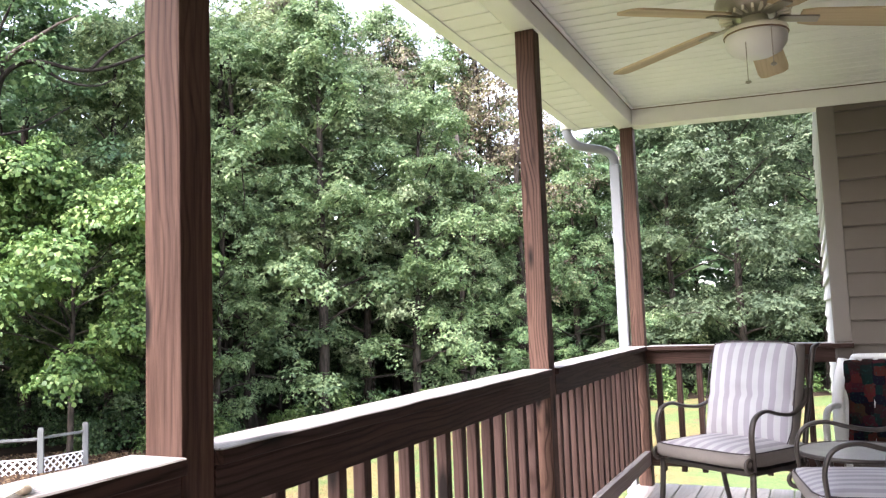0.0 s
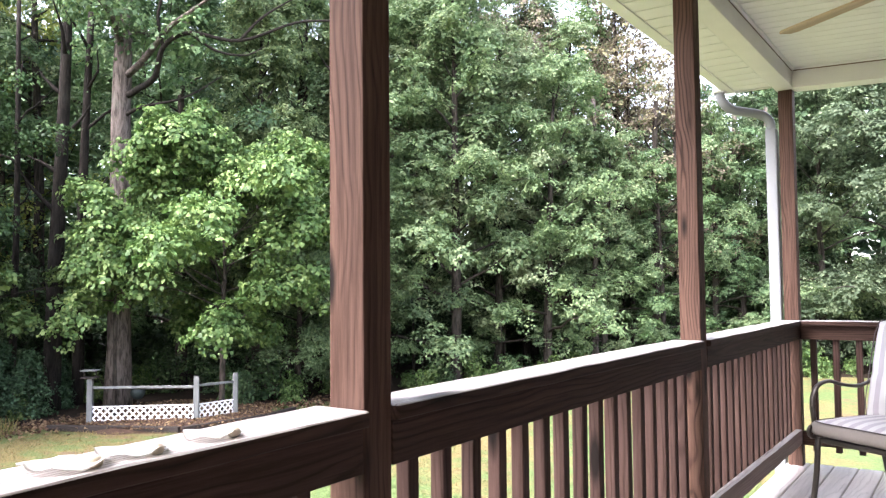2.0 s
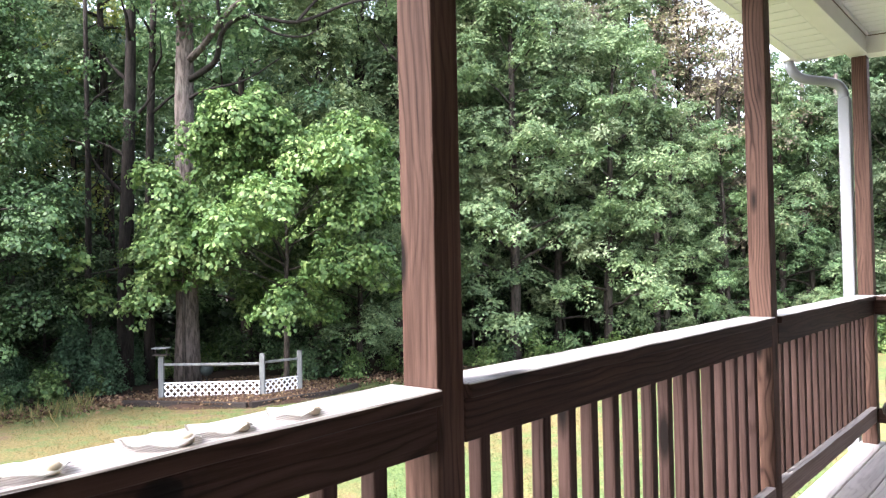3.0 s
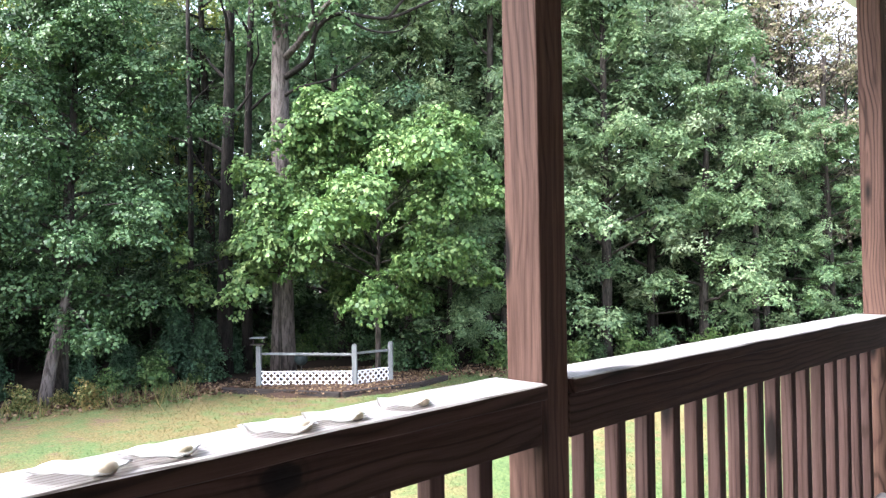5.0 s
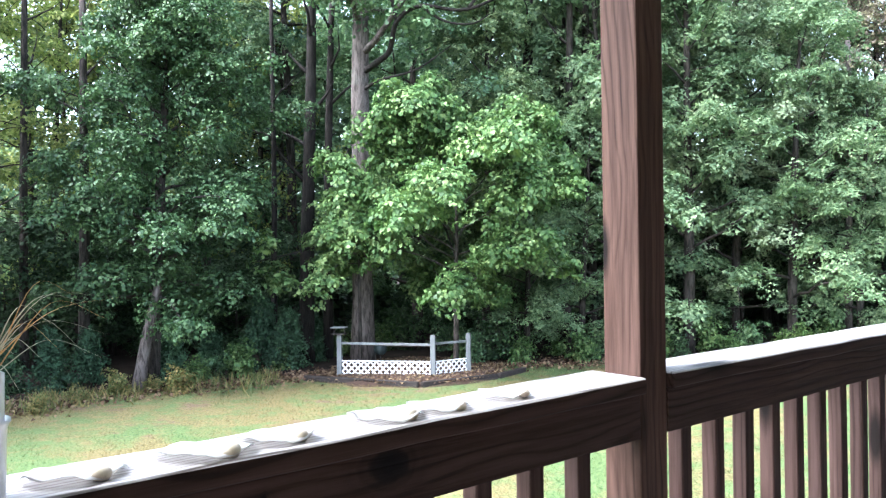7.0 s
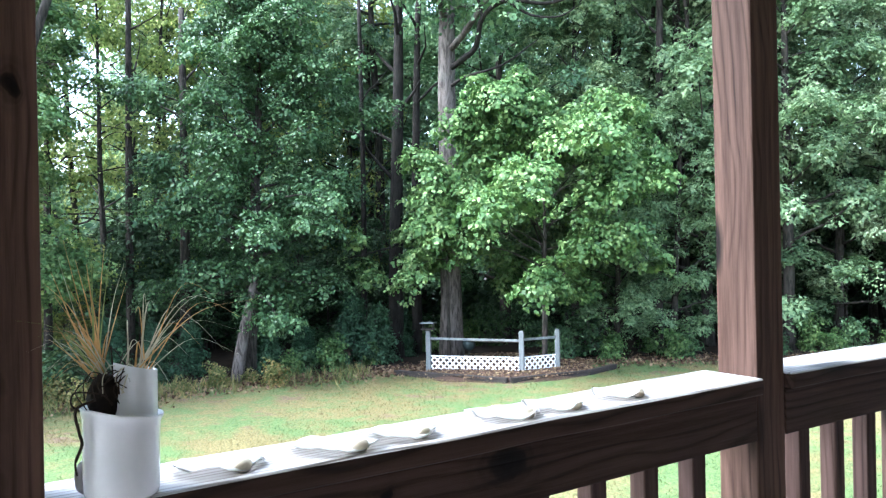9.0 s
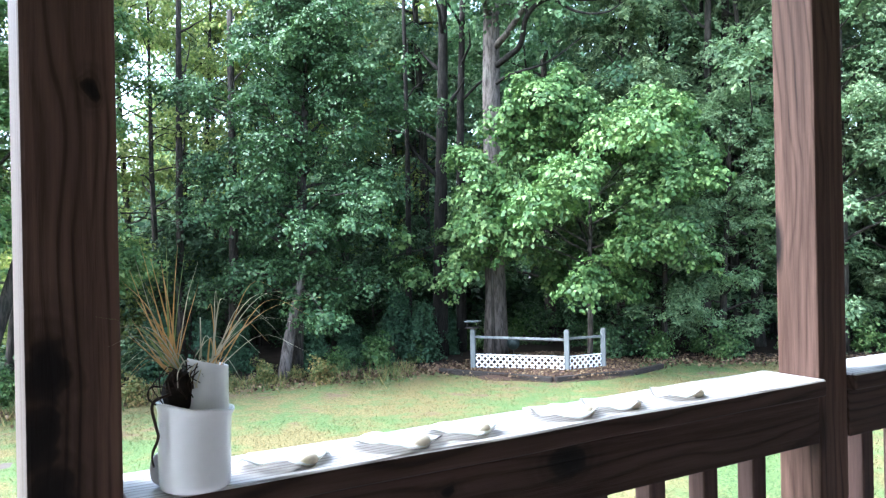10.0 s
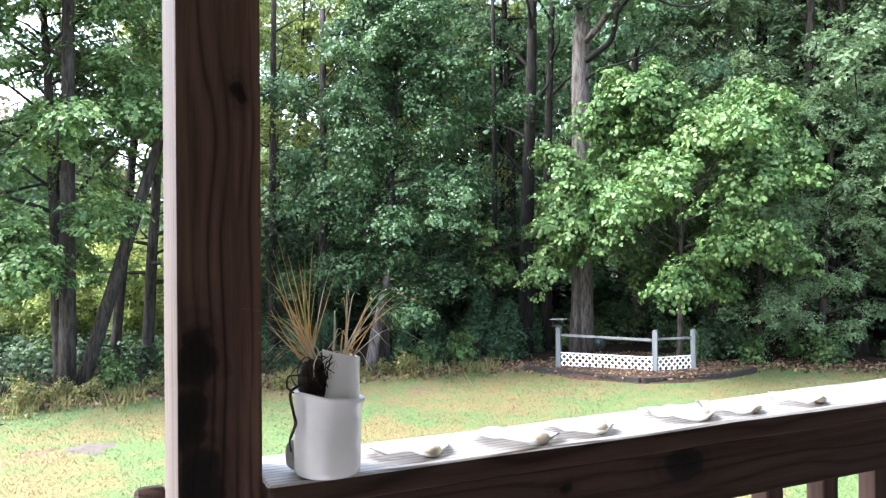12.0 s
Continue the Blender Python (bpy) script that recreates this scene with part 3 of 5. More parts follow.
tagged(part("ceiling", bm, VINYL), "white beaded vinyl porch ceiling", "ceiling", kind="structure")

bm = box((-1.27, -7.4, 2.735), (2.9, 5.83, 2.80), 0.01)
tagged(part("roof", bm, SHADED_SIDING), "porch roof deck above the ceiling", "roof", kind="structure")

# beams above the posts, wrapped in white metal
bm = box((-1.045, -7.4, SOFFIT), (-0.93, 5.81, 2.72), 0.006)
tagged(part("beam_trim", bm, BEAM_WRAP), "white metal-wrapped porch beam along the railing", "beam", kind="structure")
bm = bmesh.new()
vs = []
for x in (-0.93, 1.2):
    dz = -ceil_drop * (x + 0.93)
    vs.append([bm.verts.new((x, yy, zz + dz)) for yy, zz in ((5.665, SOFFIT - 0.004), (5.665, 2.72), (5.81, 2.72), (5.81, SOFFIT - 0.004))])
for k in range(4):
    bm.faces.new((vs[0][k], vs[0][(k + 1) % 4], vs[1][(k + 1) % 4], vs[1][k]))
bm.faces.new(vs[0][::-1])
bm.faces.new(vs[1])
tagged(part("end_beam_trim", bm, BEAM_WRAP), "white metal-wrapped beam across the porch end", "beam", kind="structure")
# narrow quarter-round trim where ceiling meets beam
bm = tube([(-0.922, -7.2, ceil_z(-0.93) - 0.012), (-0.922, 5.655, ceil_z(-0.93) - 0.012)], 0.011, 8)
tagged(part("ceiling_trim", bm, VINYL), "white trim along the ceiling edge", "trim", kind="structure")
bm = tube([(-0.92, 5.656, ceil_z(-0.93) - 0.010), (1.2, 5.656, ceil_z(1.2) - 0.010)], 0.010, 8)
tagged(part("end_ceiling_trim", bm, VINYL), "white trim along the ceiling edge", "trim", kind="structure")

# dirty joint between trim and beam
bm = box((-0.9305, -7.2, ceil_z(-0.93) - 0.027), (-0.9265, 5.655, ceil_z(-0.93) - 0.0225), 0)
tagged(part("joint_trim", bm, RING_BROWN), "thin brown dirt line under the ceiling trim", "trim", kind="structure")
bm = tube([(-0.92, 5.662, ceil_z(-0.93) - 0.022), (1.2, 5.662, ceil_z(1.2) - 0.022)], 0.0035, 5)
tagged(part("end_joint_trim", bm, RING_BROWN), "thin brown dirt line under the ceiling trim", "trim", kind="structure")

# soffit panels outside the beam
bm = bmesh.new()
y = -7.4
while y < 5.56:
    y1 = min(y + 0.142, 5.58)
    box((-1.275, y + 0.0035, SOFFIT + 0.003), (-1.047, y1 - 0.0035, SOFFIT + 0.012), 0.002, 1, bm)
    y += 0.146
box((-1.28, -7.4, SOFFIT + 0.016), (-1.046, 5.59, SOFFIT + 0.03), 0, 1, bm)
tagged(part("soffit_ceiling", bm, VINYL), "white vinyl soffit panels under the eave", "soffit", kind="structure")
bm = box((-1.29, 5.582, SOFFIT - 0.006), (-1.047, 5.60, SOFFIT + 0.25), 0.003)
tagged(part("end_fascia_trim", bm, GUTTER), "white fascia closing the eave end", "fascia", kind="structure")

gutter = thing("gutter", "white aluminium gutter along the porch eave", "gutter")
bm = bmesh.new()
prof = [(-1.272, 2.60), (-1.272, SOFFIT - 0.004), (-1.335, SOFFIT - 0.004), (-1.352, 2.52), (-1.385, 2.545), (-1.392, 2.60), (-1.386, 2.60), (-1.379, 2.55), (-1.345, 2.525), (-1.331, SOFFIT + 0.002), (-1.277, SOFFIT + 0.002), (-1.277, 2.60)]
ends = [[bm.verts.new((x, yy, z)) for x, z in prof] for yy in (-7.4, 5.60)]
for k in range(len(prof)):
    bm.faces.new((ends[0][k], ends[0][(k + 1) % len(prof)], ends[1][(k + 1) % len(prof)], ends[1][k]))
bm.faces.new(ends[0])
bm.faces.new(ends[1][::-1])
part("trough", bm, GUTTER, gutter)
for yy in (4.28, 1.2, -1.9):
    part("seam_strap", box((-1.339, yy, SOFFIT - 0.008), (-1.270, yy + 0.05, SOFFIT - 0.003), 0.001), GUTTER, gutter)

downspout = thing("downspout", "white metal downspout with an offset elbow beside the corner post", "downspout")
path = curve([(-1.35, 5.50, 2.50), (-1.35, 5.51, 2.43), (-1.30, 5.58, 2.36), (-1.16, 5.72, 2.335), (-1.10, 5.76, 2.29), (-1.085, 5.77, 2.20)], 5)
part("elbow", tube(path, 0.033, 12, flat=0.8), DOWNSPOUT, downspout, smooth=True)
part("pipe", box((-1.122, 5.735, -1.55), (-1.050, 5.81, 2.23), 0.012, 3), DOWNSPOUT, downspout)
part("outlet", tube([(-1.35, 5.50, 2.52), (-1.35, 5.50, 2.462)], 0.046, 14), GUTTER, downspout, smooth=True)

# posts
def skylit_side(bm):
    """Gives a post's -y side the paler colour that stands for sky light on it."""
    bm.normal_update()
    for f in bm.faces:
        f.material_index = 1 if f.normal.y < -0.5 else 0


for a, b in POSTS:
    p = thing("porch_post", "brown-stained wooden porch post with knots and drying cracks", "post", "porch posts")
    beside_steps = a == -0.026
    shaft = board("shaft", (XO, a, -0.02), (XF, b, SOFFIT), [TWISTED_POST, SKYLIT_Z] if beside_steps else POST_Z, p, bevel=0.005, edit=skylit_side if beside_steps else None)
    if beside_steps:
        # this post has twisted a little as it dried
        shaft.matrix_basis = pose(-0.9895, 0.020, (SOFFIT - 0.02) / 2, 0, 0, 3.5)
# foundation piers below the deck, and the rim joist
bm = box((-1.03, -7.4, -0.26), (-0.99, 5.86, -0.034), 0.003)
tagged(part("rim_joist_trim", bm, WOOD_Y), "stained rim joist round the deck", "joist", kind="structure")

# ---- railings ----


def rail_bay(y0, y1, first, pitch, label, drop=0.0, rail_wood=None):
    """One bay of railing between two posts: cap, two rails on the house side, balusters outside them."""
    r = thing("deck_railing", label, "railing", "porch railing bays")

    def sag(bm):
        # the near end sits a little lower
        for v in bm.verts:
            v.co.z -= drop * (0.5 - v.co.y / (y1 - y0))

    def worn(bm):
        # uneven, worn edges, pale on top
        bmesh.ops.subdivide_edges(bm, edges=[e for e in bm.edges if abs((e.verts[0].co - e.verts[1].co).y) > 0.5], cuts=40)
        for v in bm.verts:
            v.co.x += 0.0022 * noise.noise((v.co.x * 9, v.co.y * 6 + y0, v.co.z * 9))
            v.co.z += 0.0020 * noise.noise((v.co.x * 11 + 5, v.co.y * 5 + y0, v.co.z * 9))
        if bm.verts[:] and max(v.co.x for v in bm.verts) > 0.05:
            sag(bm)
        bm.normal_update()
        for f in bm.faces:
            f.material_index = 1 if f.normal.z > 0.5 else 0

    board("cap_board", (CAP_OUT, y0 + 0.001, CAP_Z - CAP_T), (CAP_IN, y1 - 0.001, CAP_Z), [WOOD_Y, WORN_Y], r, "stained cap board bleached pale on top", 0.007, 3, worn)
    board("top_rail", (XF - 0.038, y0 + 0.002, CAP_Z - CAP_T - 0.091), (XF + 0.001, y1 - 0.002, CAP_Z - CAP_T - 0.001), rail_wood or WOOD_Y, r, edit=sag)
    board("bottom_rail", (XF - 0.038, y0 + 0.002, 0.145), (XF + 0.001, y1 - 0.002, 0.235), [FADED_Y, WORN_Y], r, edit=worn)
    me = mesh_of(box((-0.0185, -0.0185, 0), (0.0185, 0.0185, 0.80), 0.0025, 1), "baluster", BALUSTER_Z)
    y = first
    while y < y1 - 0.03:
        if y > y0 + 0.015:
            piece("baluster", me, r, pose(XF - 0.0575, y, 0.105 + random.uniform(-0.004, 0.004), 0, random.uniform(-0.25, 0.25), 0))
        y += pitch
    return r


rail_bay(-7.21, -5.46, -7.14, 0.128, "brown-stained porch railing bay with square balusters")
rail_bay(-5.37, -3.64, -5.30, 0.128, "brown-stained porch railing bay with square balusters")
rail_bay(-3.55, -1.87, -3.48, 0.128, "brown-stained porch railing bay with square balusters")
# the porch steps go down beside this post: their sloping handrail
HAND_Z = 0.875
handrail = thing("stair_handrail", "brown-stained sloping handrail beside the porch steps", "handrail")
slope = math.degrees(math.atan2(1.55, 2.3))
part("sloping_rail", box((-2.75, -0.019, -0.045), (0.0, 0.019, 0.045), 0.012, 3), WOOD_X, handrail, m=pose(-1.034, -0.045, HAND_Z, 0, -slope, 0))
part("newel_post", box((-0.044, -0.044, -0.95), (0.044, 0.044, 0.12), 0.005), POST_Z, handrail, m=pose(-3.25, -0.045, -0.75))
rail_bay(0.070, 1.295, 0.145, 0.128, "brown-stained porch railing bay with shells and a pot on its cap", NEAR_DROP, KNOT_RAIL)
rail_bay(1.383, 3.528, 1.515, 0.128, "long brown-stained porch railing bay with a pale worn cap")
rail_bay(3.615, 5.722, 3.68, 0.128, "brown-stained porch railing bay running to the corner post")

end_rail = thing("deck_railing", "brown-stained end railing between corner post and house wall", "railing", "porch railing bays")


def pale_top(bm):
    bm.normal_update()
    for f in bm.faces:
        f.material_index = 1 if f.normal.z > 0.5 else 0


board("cap_end", (0.212, 5.640, CAP_Z - CAP_T), (0.335, 5.680, CAP_Z - 0.0025), [WOOD_X, WORN_X], end_rail, "", 0.005, 2, pale_top)
board("cap_board", (XF + 0.018, 5.681, CAP_Z - CAP_T), (0.228, 5.835, CAP_Z), [WOOD_X, WORN_X], end_rail, "stained cap board bleached pale on top", 0.006, 3, pale_top)
board("top_rail", (XF + 0.002, 5.735, CAP_Z - CAP_T - 0.091), (0.236, 5.772, CAP_Z - CAP_T - 0.001), WOOD_X, end_rail)
board("bottom_rail", (XF + 0.002, 5.735, 0.135), (0.236, 5.772, 0.225), WOOD_X, end_rail)
me = mesh_of(box((-0.0185, -0.0185, 0), (0.0185, 0.0185, 0.80), 0.0025, 1), "baluster", BALUSTER_Z)
x = -0.87
while x < 0.2:
    piece("baluster", me, end_rail, pose(x, 5.7925, 0.095, 0, 0, 0))
    x += 0.134

# ---- house walls ----
LAP = 0.146


def sided_wall(name, label, origin, turn, length, z0, z1, thick, first=0.0, mat=None):
    """A wall with lapped vinyl siding planks; its local x runs along the wall, local -y faces out."""
    w = tagged(new(name), label, "wall", kind="structure")
    w.matrix_basis = pose(*origin, 0, 0, turn)
    part("wall_core", box((0, 0.012, z0), (length, thick, z1), 0), mat or SHADED_SIDING, w)
    bm = bmesh.new()
    pr = [(0.012, 0), (-0.024, 0.0), (-0.027, 0.007), (-0.004, LAP + 0.006), (0.012, LAP + 0.006)]
    a = [bm.verts.new((first, yy, zz)) for yy, zz in pr]
    b = [bm.verts.new((length, yy, zz)) for yy, zz in pr]
    for k in range(len(pr) - 1):
        bm.faces.new((a[k], b[k], b[k + 1], a[k + 1]))
    bm.faces.new(a[::-1])
    bm.faces.new(b)
    me = mesh_of(bm, "siding_plank", mat or SHADED_SIDING)
    z = z0
    while z < z1 - 0.02:
        piece("siding_plank", me, w, pose(0, 0, z, 0, 0, 0))
        z += LAP
    return w


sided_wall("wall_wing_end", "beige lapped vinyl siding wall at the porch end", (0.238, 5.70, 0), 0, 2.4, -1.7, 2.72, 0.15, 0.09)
# outer face takes the brighter siding colour for the sky light on it
sided_wall("wall_wing_side", "lapped vinyl siding wall beyond the porch, coloured bright for sky light", (0.256, 8.9, 0), -90, 3.185, -1.7, 2.72, 0.15, 0.0, SKYLIT_SIDING)
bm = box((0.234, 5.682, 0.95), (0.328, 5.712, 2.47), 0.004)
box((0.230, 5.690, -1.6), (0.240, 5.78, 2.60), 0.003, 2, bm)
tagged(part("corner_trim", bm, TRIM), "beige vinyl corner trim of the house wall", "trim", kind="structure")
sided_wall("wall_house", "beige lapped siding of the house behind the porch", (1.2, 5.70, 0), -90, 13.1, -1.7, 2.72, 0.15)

# deck boards run along the porch
me = mesh_of(box((-0.068, -7.4, -0.032), (0.068, 5.84, 0.0), 0.004, 1), "deck_board", DECK_Y)
bx = -0.985
while bx < 1.18:
    piece("deck_board", me, floor, pose(bx, 0, random.uniform(-0.001, 0.001), 0, 0, 0))
    bx += 0.1415


# ---- trees ----
def limb(start, direction, length, radius, rng, rise=0.15, droop=0.0, segs=6):
    """Points and radii of a crooked limb."""
    p = np.array(start, float)
    d = np.array(direction, float)
    pts, rs = [tuple(p)], [radius]
    for k in range(segs):
        d = d + rng.normal(0, 0.16, 3) + np.array([0, 0, rise - droop * k / segs])
        d /= np.linalg.norm(d)
        p = p + d * length / segs
        pts.append(tuple(p))
        rs.append(radius * (1 - 0.85 * (k + 1) / segs))
    return pts, rs


def tree_parts(seed, height, trunk_r, crown_from, crown_r, limbs, clumps, per_clump, leaf, mat, bark_mat, lean=(0, 0), shape="oval", clump_r=0.75, flat=0.38, droop=0.25, bare=0.0, corners=4, inner=0.3, fine=False):
    """The trunk with its limbs, and the crown of leaves, as two meshes with the foot at the origin."""
    rng = np.random.default_rng(seed)
    bm = bmesh.new()
    n = 12
    tp, tr = [], []
    wob = rng.normal(0, 0.05, (n + 1, 2)).cumsum(0) * trunk_r * 2.5
    for k in range(n + 1):
        f = k / n
        tp.append((lean[0] * f ** 1.2 + wob[k, 0], lean[1] * f ** 1.2 + wob[k, 1], -0.1 + height * f))
        tr.append(trunk_r * (1.25 if k == 0 else 1.0) * (1 - 0.8 * f ** 1.3))
    tube(tp, tr, 12 if corners == 4 else 7, bm)
    centres, radii = [], []
    golden = 2.39996
    for k in range(limbs):
        f = (k + 0.5) / limbs
        h = crown_from + (0.97 - crown_from) * f
        g = h * n
        i = min(int(g), n - 1)
        s = np.array(tp[i]) * (1 - g + i) + np.array(tp[i + 1]) * (g - i)
        a = k * golden + rng.uniform(-0.4, 0.4)
        if shape == "oval":
            reach = crown_r * (0.35 + 0.75 * math.sin(math.pi * min(1, 0.22 + 0.78 * f)))
        elif shape == "cone":
            reach = crown_r * (1.08 - 0.85 * f)
        else:
            reach = crown_r * (0.55 + 0.45 * f)
        reach *= rng.uniform(0.6, 1.25)
        up = 0.15 + 0.75 * f
        pts, rs = limb(s, (math.cos(a), math.sin(a), up), reach, trunk_r * (0.34 - 0.2 * f), rng, 0.05, droop)
        tube(pts, rs, 6 if corners == 4 else 4, bm)
        pa = np.array(pts)
        if rng.random() < bare:
            continue
        for c in range(clumps):
            q = rng.uniform(inner, 1.04) ** 0.7 * (len(pa) - 1)
            i = min(int(q), len(pa) - 2)
            ctr = pa[i] + (pa[i + 1] - pa[i]) * (q - i) + rng.normal(0, 0.28, 3) * clump_r
            centres.append(ctr)
            radii.append(clump_r * rng.uniform(0.6, 1.25))
            if c % 3 == 0 and corners == 4:
                tube([tuple(pa[i]), tuple((pa[i] + ctr) / 2 + [0, 0, 0.05]), tuple(ctr)], [0.018, 0.012, 0.006], 3, bm, caps=False)
    centres, radii = np.array(centres), np.array(radii)
    if fine:
        quads = spray_leaves(rng, centres, radii, 6, per_clump // (12 if corners == 4 else 6), leaf, flat, corners)
    else:
        k = len(centres) * per_clump
        which = np.repeat(np.arange(len(centres)), per_clump)
        v = rng.normal(size=(k, 3))
        v /= np.linalg.norm(v, axis=1, keepdims=True)
        v[:, 2] = np.where(rng.random(k) < 0.7, np.abs(v[:, 2]), v[:, 2])
        r = rng.uniform(0.35, 1.0, (k, 1)) ** 0.6
        # sprays hang lower towards their rims
        off = v * r * radii[which, None] * np.array([1, 1, flat])
        off[:, 2] -= 0.35 * (off[:, 0] ** 2 + off[:, 1] ** 2) / radii[which]
        ups = v * 0.8 + np.array([0, 0, 0.55]) + rng.normal(0, 0.4, (k, 3))
        quads = leaf_quads(rng, centres[which] + off, ups, leaf, corners=corners)
    trunk_me = mesh_of(bm, "trunk", bark_mat, True)
    return trunk_me, quads_mesh("crown", quads, mat)


def tree(label, meshes, at, turn=0.0, scale=(1, 1, 1), name="tree", category="tree", group="trees of the wood"):
    t = thing(name, label, category, group, pose(*at, 0, 0, turn))
    for nm, me in zip(("trunk", "crown"), meshes):
        o = new(nm, me)
        o.parent = t
        o.scale = scale
        if name != "tree":
            o["kind"] = "stuff"
    return t


BIG = tree_parts(11, 21.0, 0.275, 0.37, 4.4, 32, 9, 252, 0.115, LEAF_OAK, BARK, shape="oval", clump_r=0.85, flat=0.55, bare=0.05, inner=0.1, fine=True)
MAPLE = tree_parts(22, 5.9, 0.07, 0.34, 3.2, 34, 11, 348, 0.108, LEAF_MAPLE, BARK_DARK, shape="oval", clump_r=0.60, flat=0.55, droop=0.35, inner=0.35, fine=True)
LITTLE_MAPLE = tree_parts(23, 4.6, 0.05, 0.56, 1.35, 16, 9, 252, 0.105, LEAF_MAPLE, BARK_DARK, shape="oval", clump_r=0.42, flat=0.62, droop=0.35, inner=0.3, fine=True)
HOLLY = tree_parts(31, 9.2, 0.16, 0.20, 2.45, 58, 10, 300, 0.082, LEAF_HOLLY, BARK_DARK, lean=(0.5, 0.2), shape="oval", clump_r=0.56, flat=0.45, droop=0.25, inner=0.12, fine=True)
OAKS = [tree_parts(40 + k, h, 0.17, c, r, 32, 6, 204, 0.122, m, BARK_DARK, lean=(ln, 0.2), shape=s, clump_r=0.74, flat=0.55, corners=3, fine=True)
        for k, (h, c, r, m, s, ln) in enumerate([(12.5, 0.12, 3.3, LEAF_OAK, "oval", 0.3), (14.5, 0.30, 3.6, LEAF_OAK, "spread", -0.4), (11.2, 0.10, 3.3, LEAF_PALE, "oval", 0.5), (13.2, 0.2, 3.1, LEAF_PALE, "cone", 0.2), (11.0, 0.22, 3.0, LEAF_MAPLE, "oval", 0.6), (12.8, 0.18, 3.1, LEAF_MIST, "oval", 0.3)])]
DEEP = [tree_parts(140 + k, h, 0.17, c, r, 26, 5, 46, 0.28, m, BARK_DARK, lean=(ln, 0.2), shape=s, clump_r=1.0, flat=0.5, corners=3)
        for k, (h, c, r, m, s, ln) in enumerate([(13.0, 0.12, 3.4, LEAF_OAK, "oval", 0.3), (15.0, 0.40, 3.6, LEAF_OAK, "spread", -0.4), (14.5, 0.3, 3.4, LEAF_PALE, "oval", 0.5)])]
RUST = tree_parts(51, 11.5, 0.12, 0.35, 2.4, 26, 6, 144, 0.10, LEAF_RUST, BARK_DARK, shape="oval", clump_r=0.75, flat=0.5, bare=0.25, fine=True)
TALL = tree_parts(61, 17.0, 0.19, 0.45, 3.6, 26, 6, 192, 0.122, LEAF_PALE, BARK_DARK, lean=(0.6, -0.4), shape="spread", clump_r=0.78, flat=0.5, bare=0.15, corners=3, fine=True)
SPARSE = tree_parts(65, 12.0, 0.11, 0.16, 2.6, 26, 6, 144, 0.115, LEAF_GOLD, BARK_DARK, lean=(0.4, 0.3), shape="oval", clump_r=0.7, flat=0.45, bare=0.3, fine=True)
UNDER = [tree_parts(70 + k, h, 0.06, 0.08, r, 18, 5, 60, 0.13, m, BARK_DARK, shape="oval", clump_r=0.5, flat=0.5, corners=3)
         for k, (h, r, m) in enumerate([(4.2, 1.7, LEAF_SHADED), (3.4, 1.5, LEAF_SHADED), (5.0, 1.9, LEAF_SHADED)])]
SHRUB = [tree_parts(80 + k, h, 0.02, 0.05, r, 12, 4, 60, s, m, BARK_DARK, shape="spread", clump_r=0.26, flat=0.75, fine=True)
         for k, (h, r, s, m) in enumerate([(0.95, 0.55, 0.09, LEAF_OAK), (0.65, 0.5, 0.085, LEAF_WEED), (1.1, 0.6, 0.09, LEAF_HOLLY), (0.8, 0.5, 0.09, LEAF_MAPLE)])]
CEDAR = tree_parts(88, 1.7, 0.03, 0.06, 0.55, 30, 6, 60, 0.07, LEAF_CEDAR, BARK_DARK, shape="cone", clump_r=0.16, flat=1.2, fine=True)
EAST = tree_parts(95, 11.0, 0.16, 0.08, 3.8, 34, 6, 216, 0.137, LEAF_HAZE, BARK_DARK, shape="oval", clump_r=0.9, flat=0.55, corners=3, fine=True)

tree("tall hardwood with a thick grey-brown trunk behind a low fence", BIG, polar(56.05, 20.2), 20)
tree("understory maple with bright yellow-green drooping sprays", MAPLE, polar(49.2, 18.6), 40)
tree("small bright green maple beside the big trunk", LITTLE_MAPLE, polar(56.2, 19.1), 150)
tree("dense dark green holly-like tree with a leaning pale trunk", HOLLY, polar(70.3, 18.8), 100)

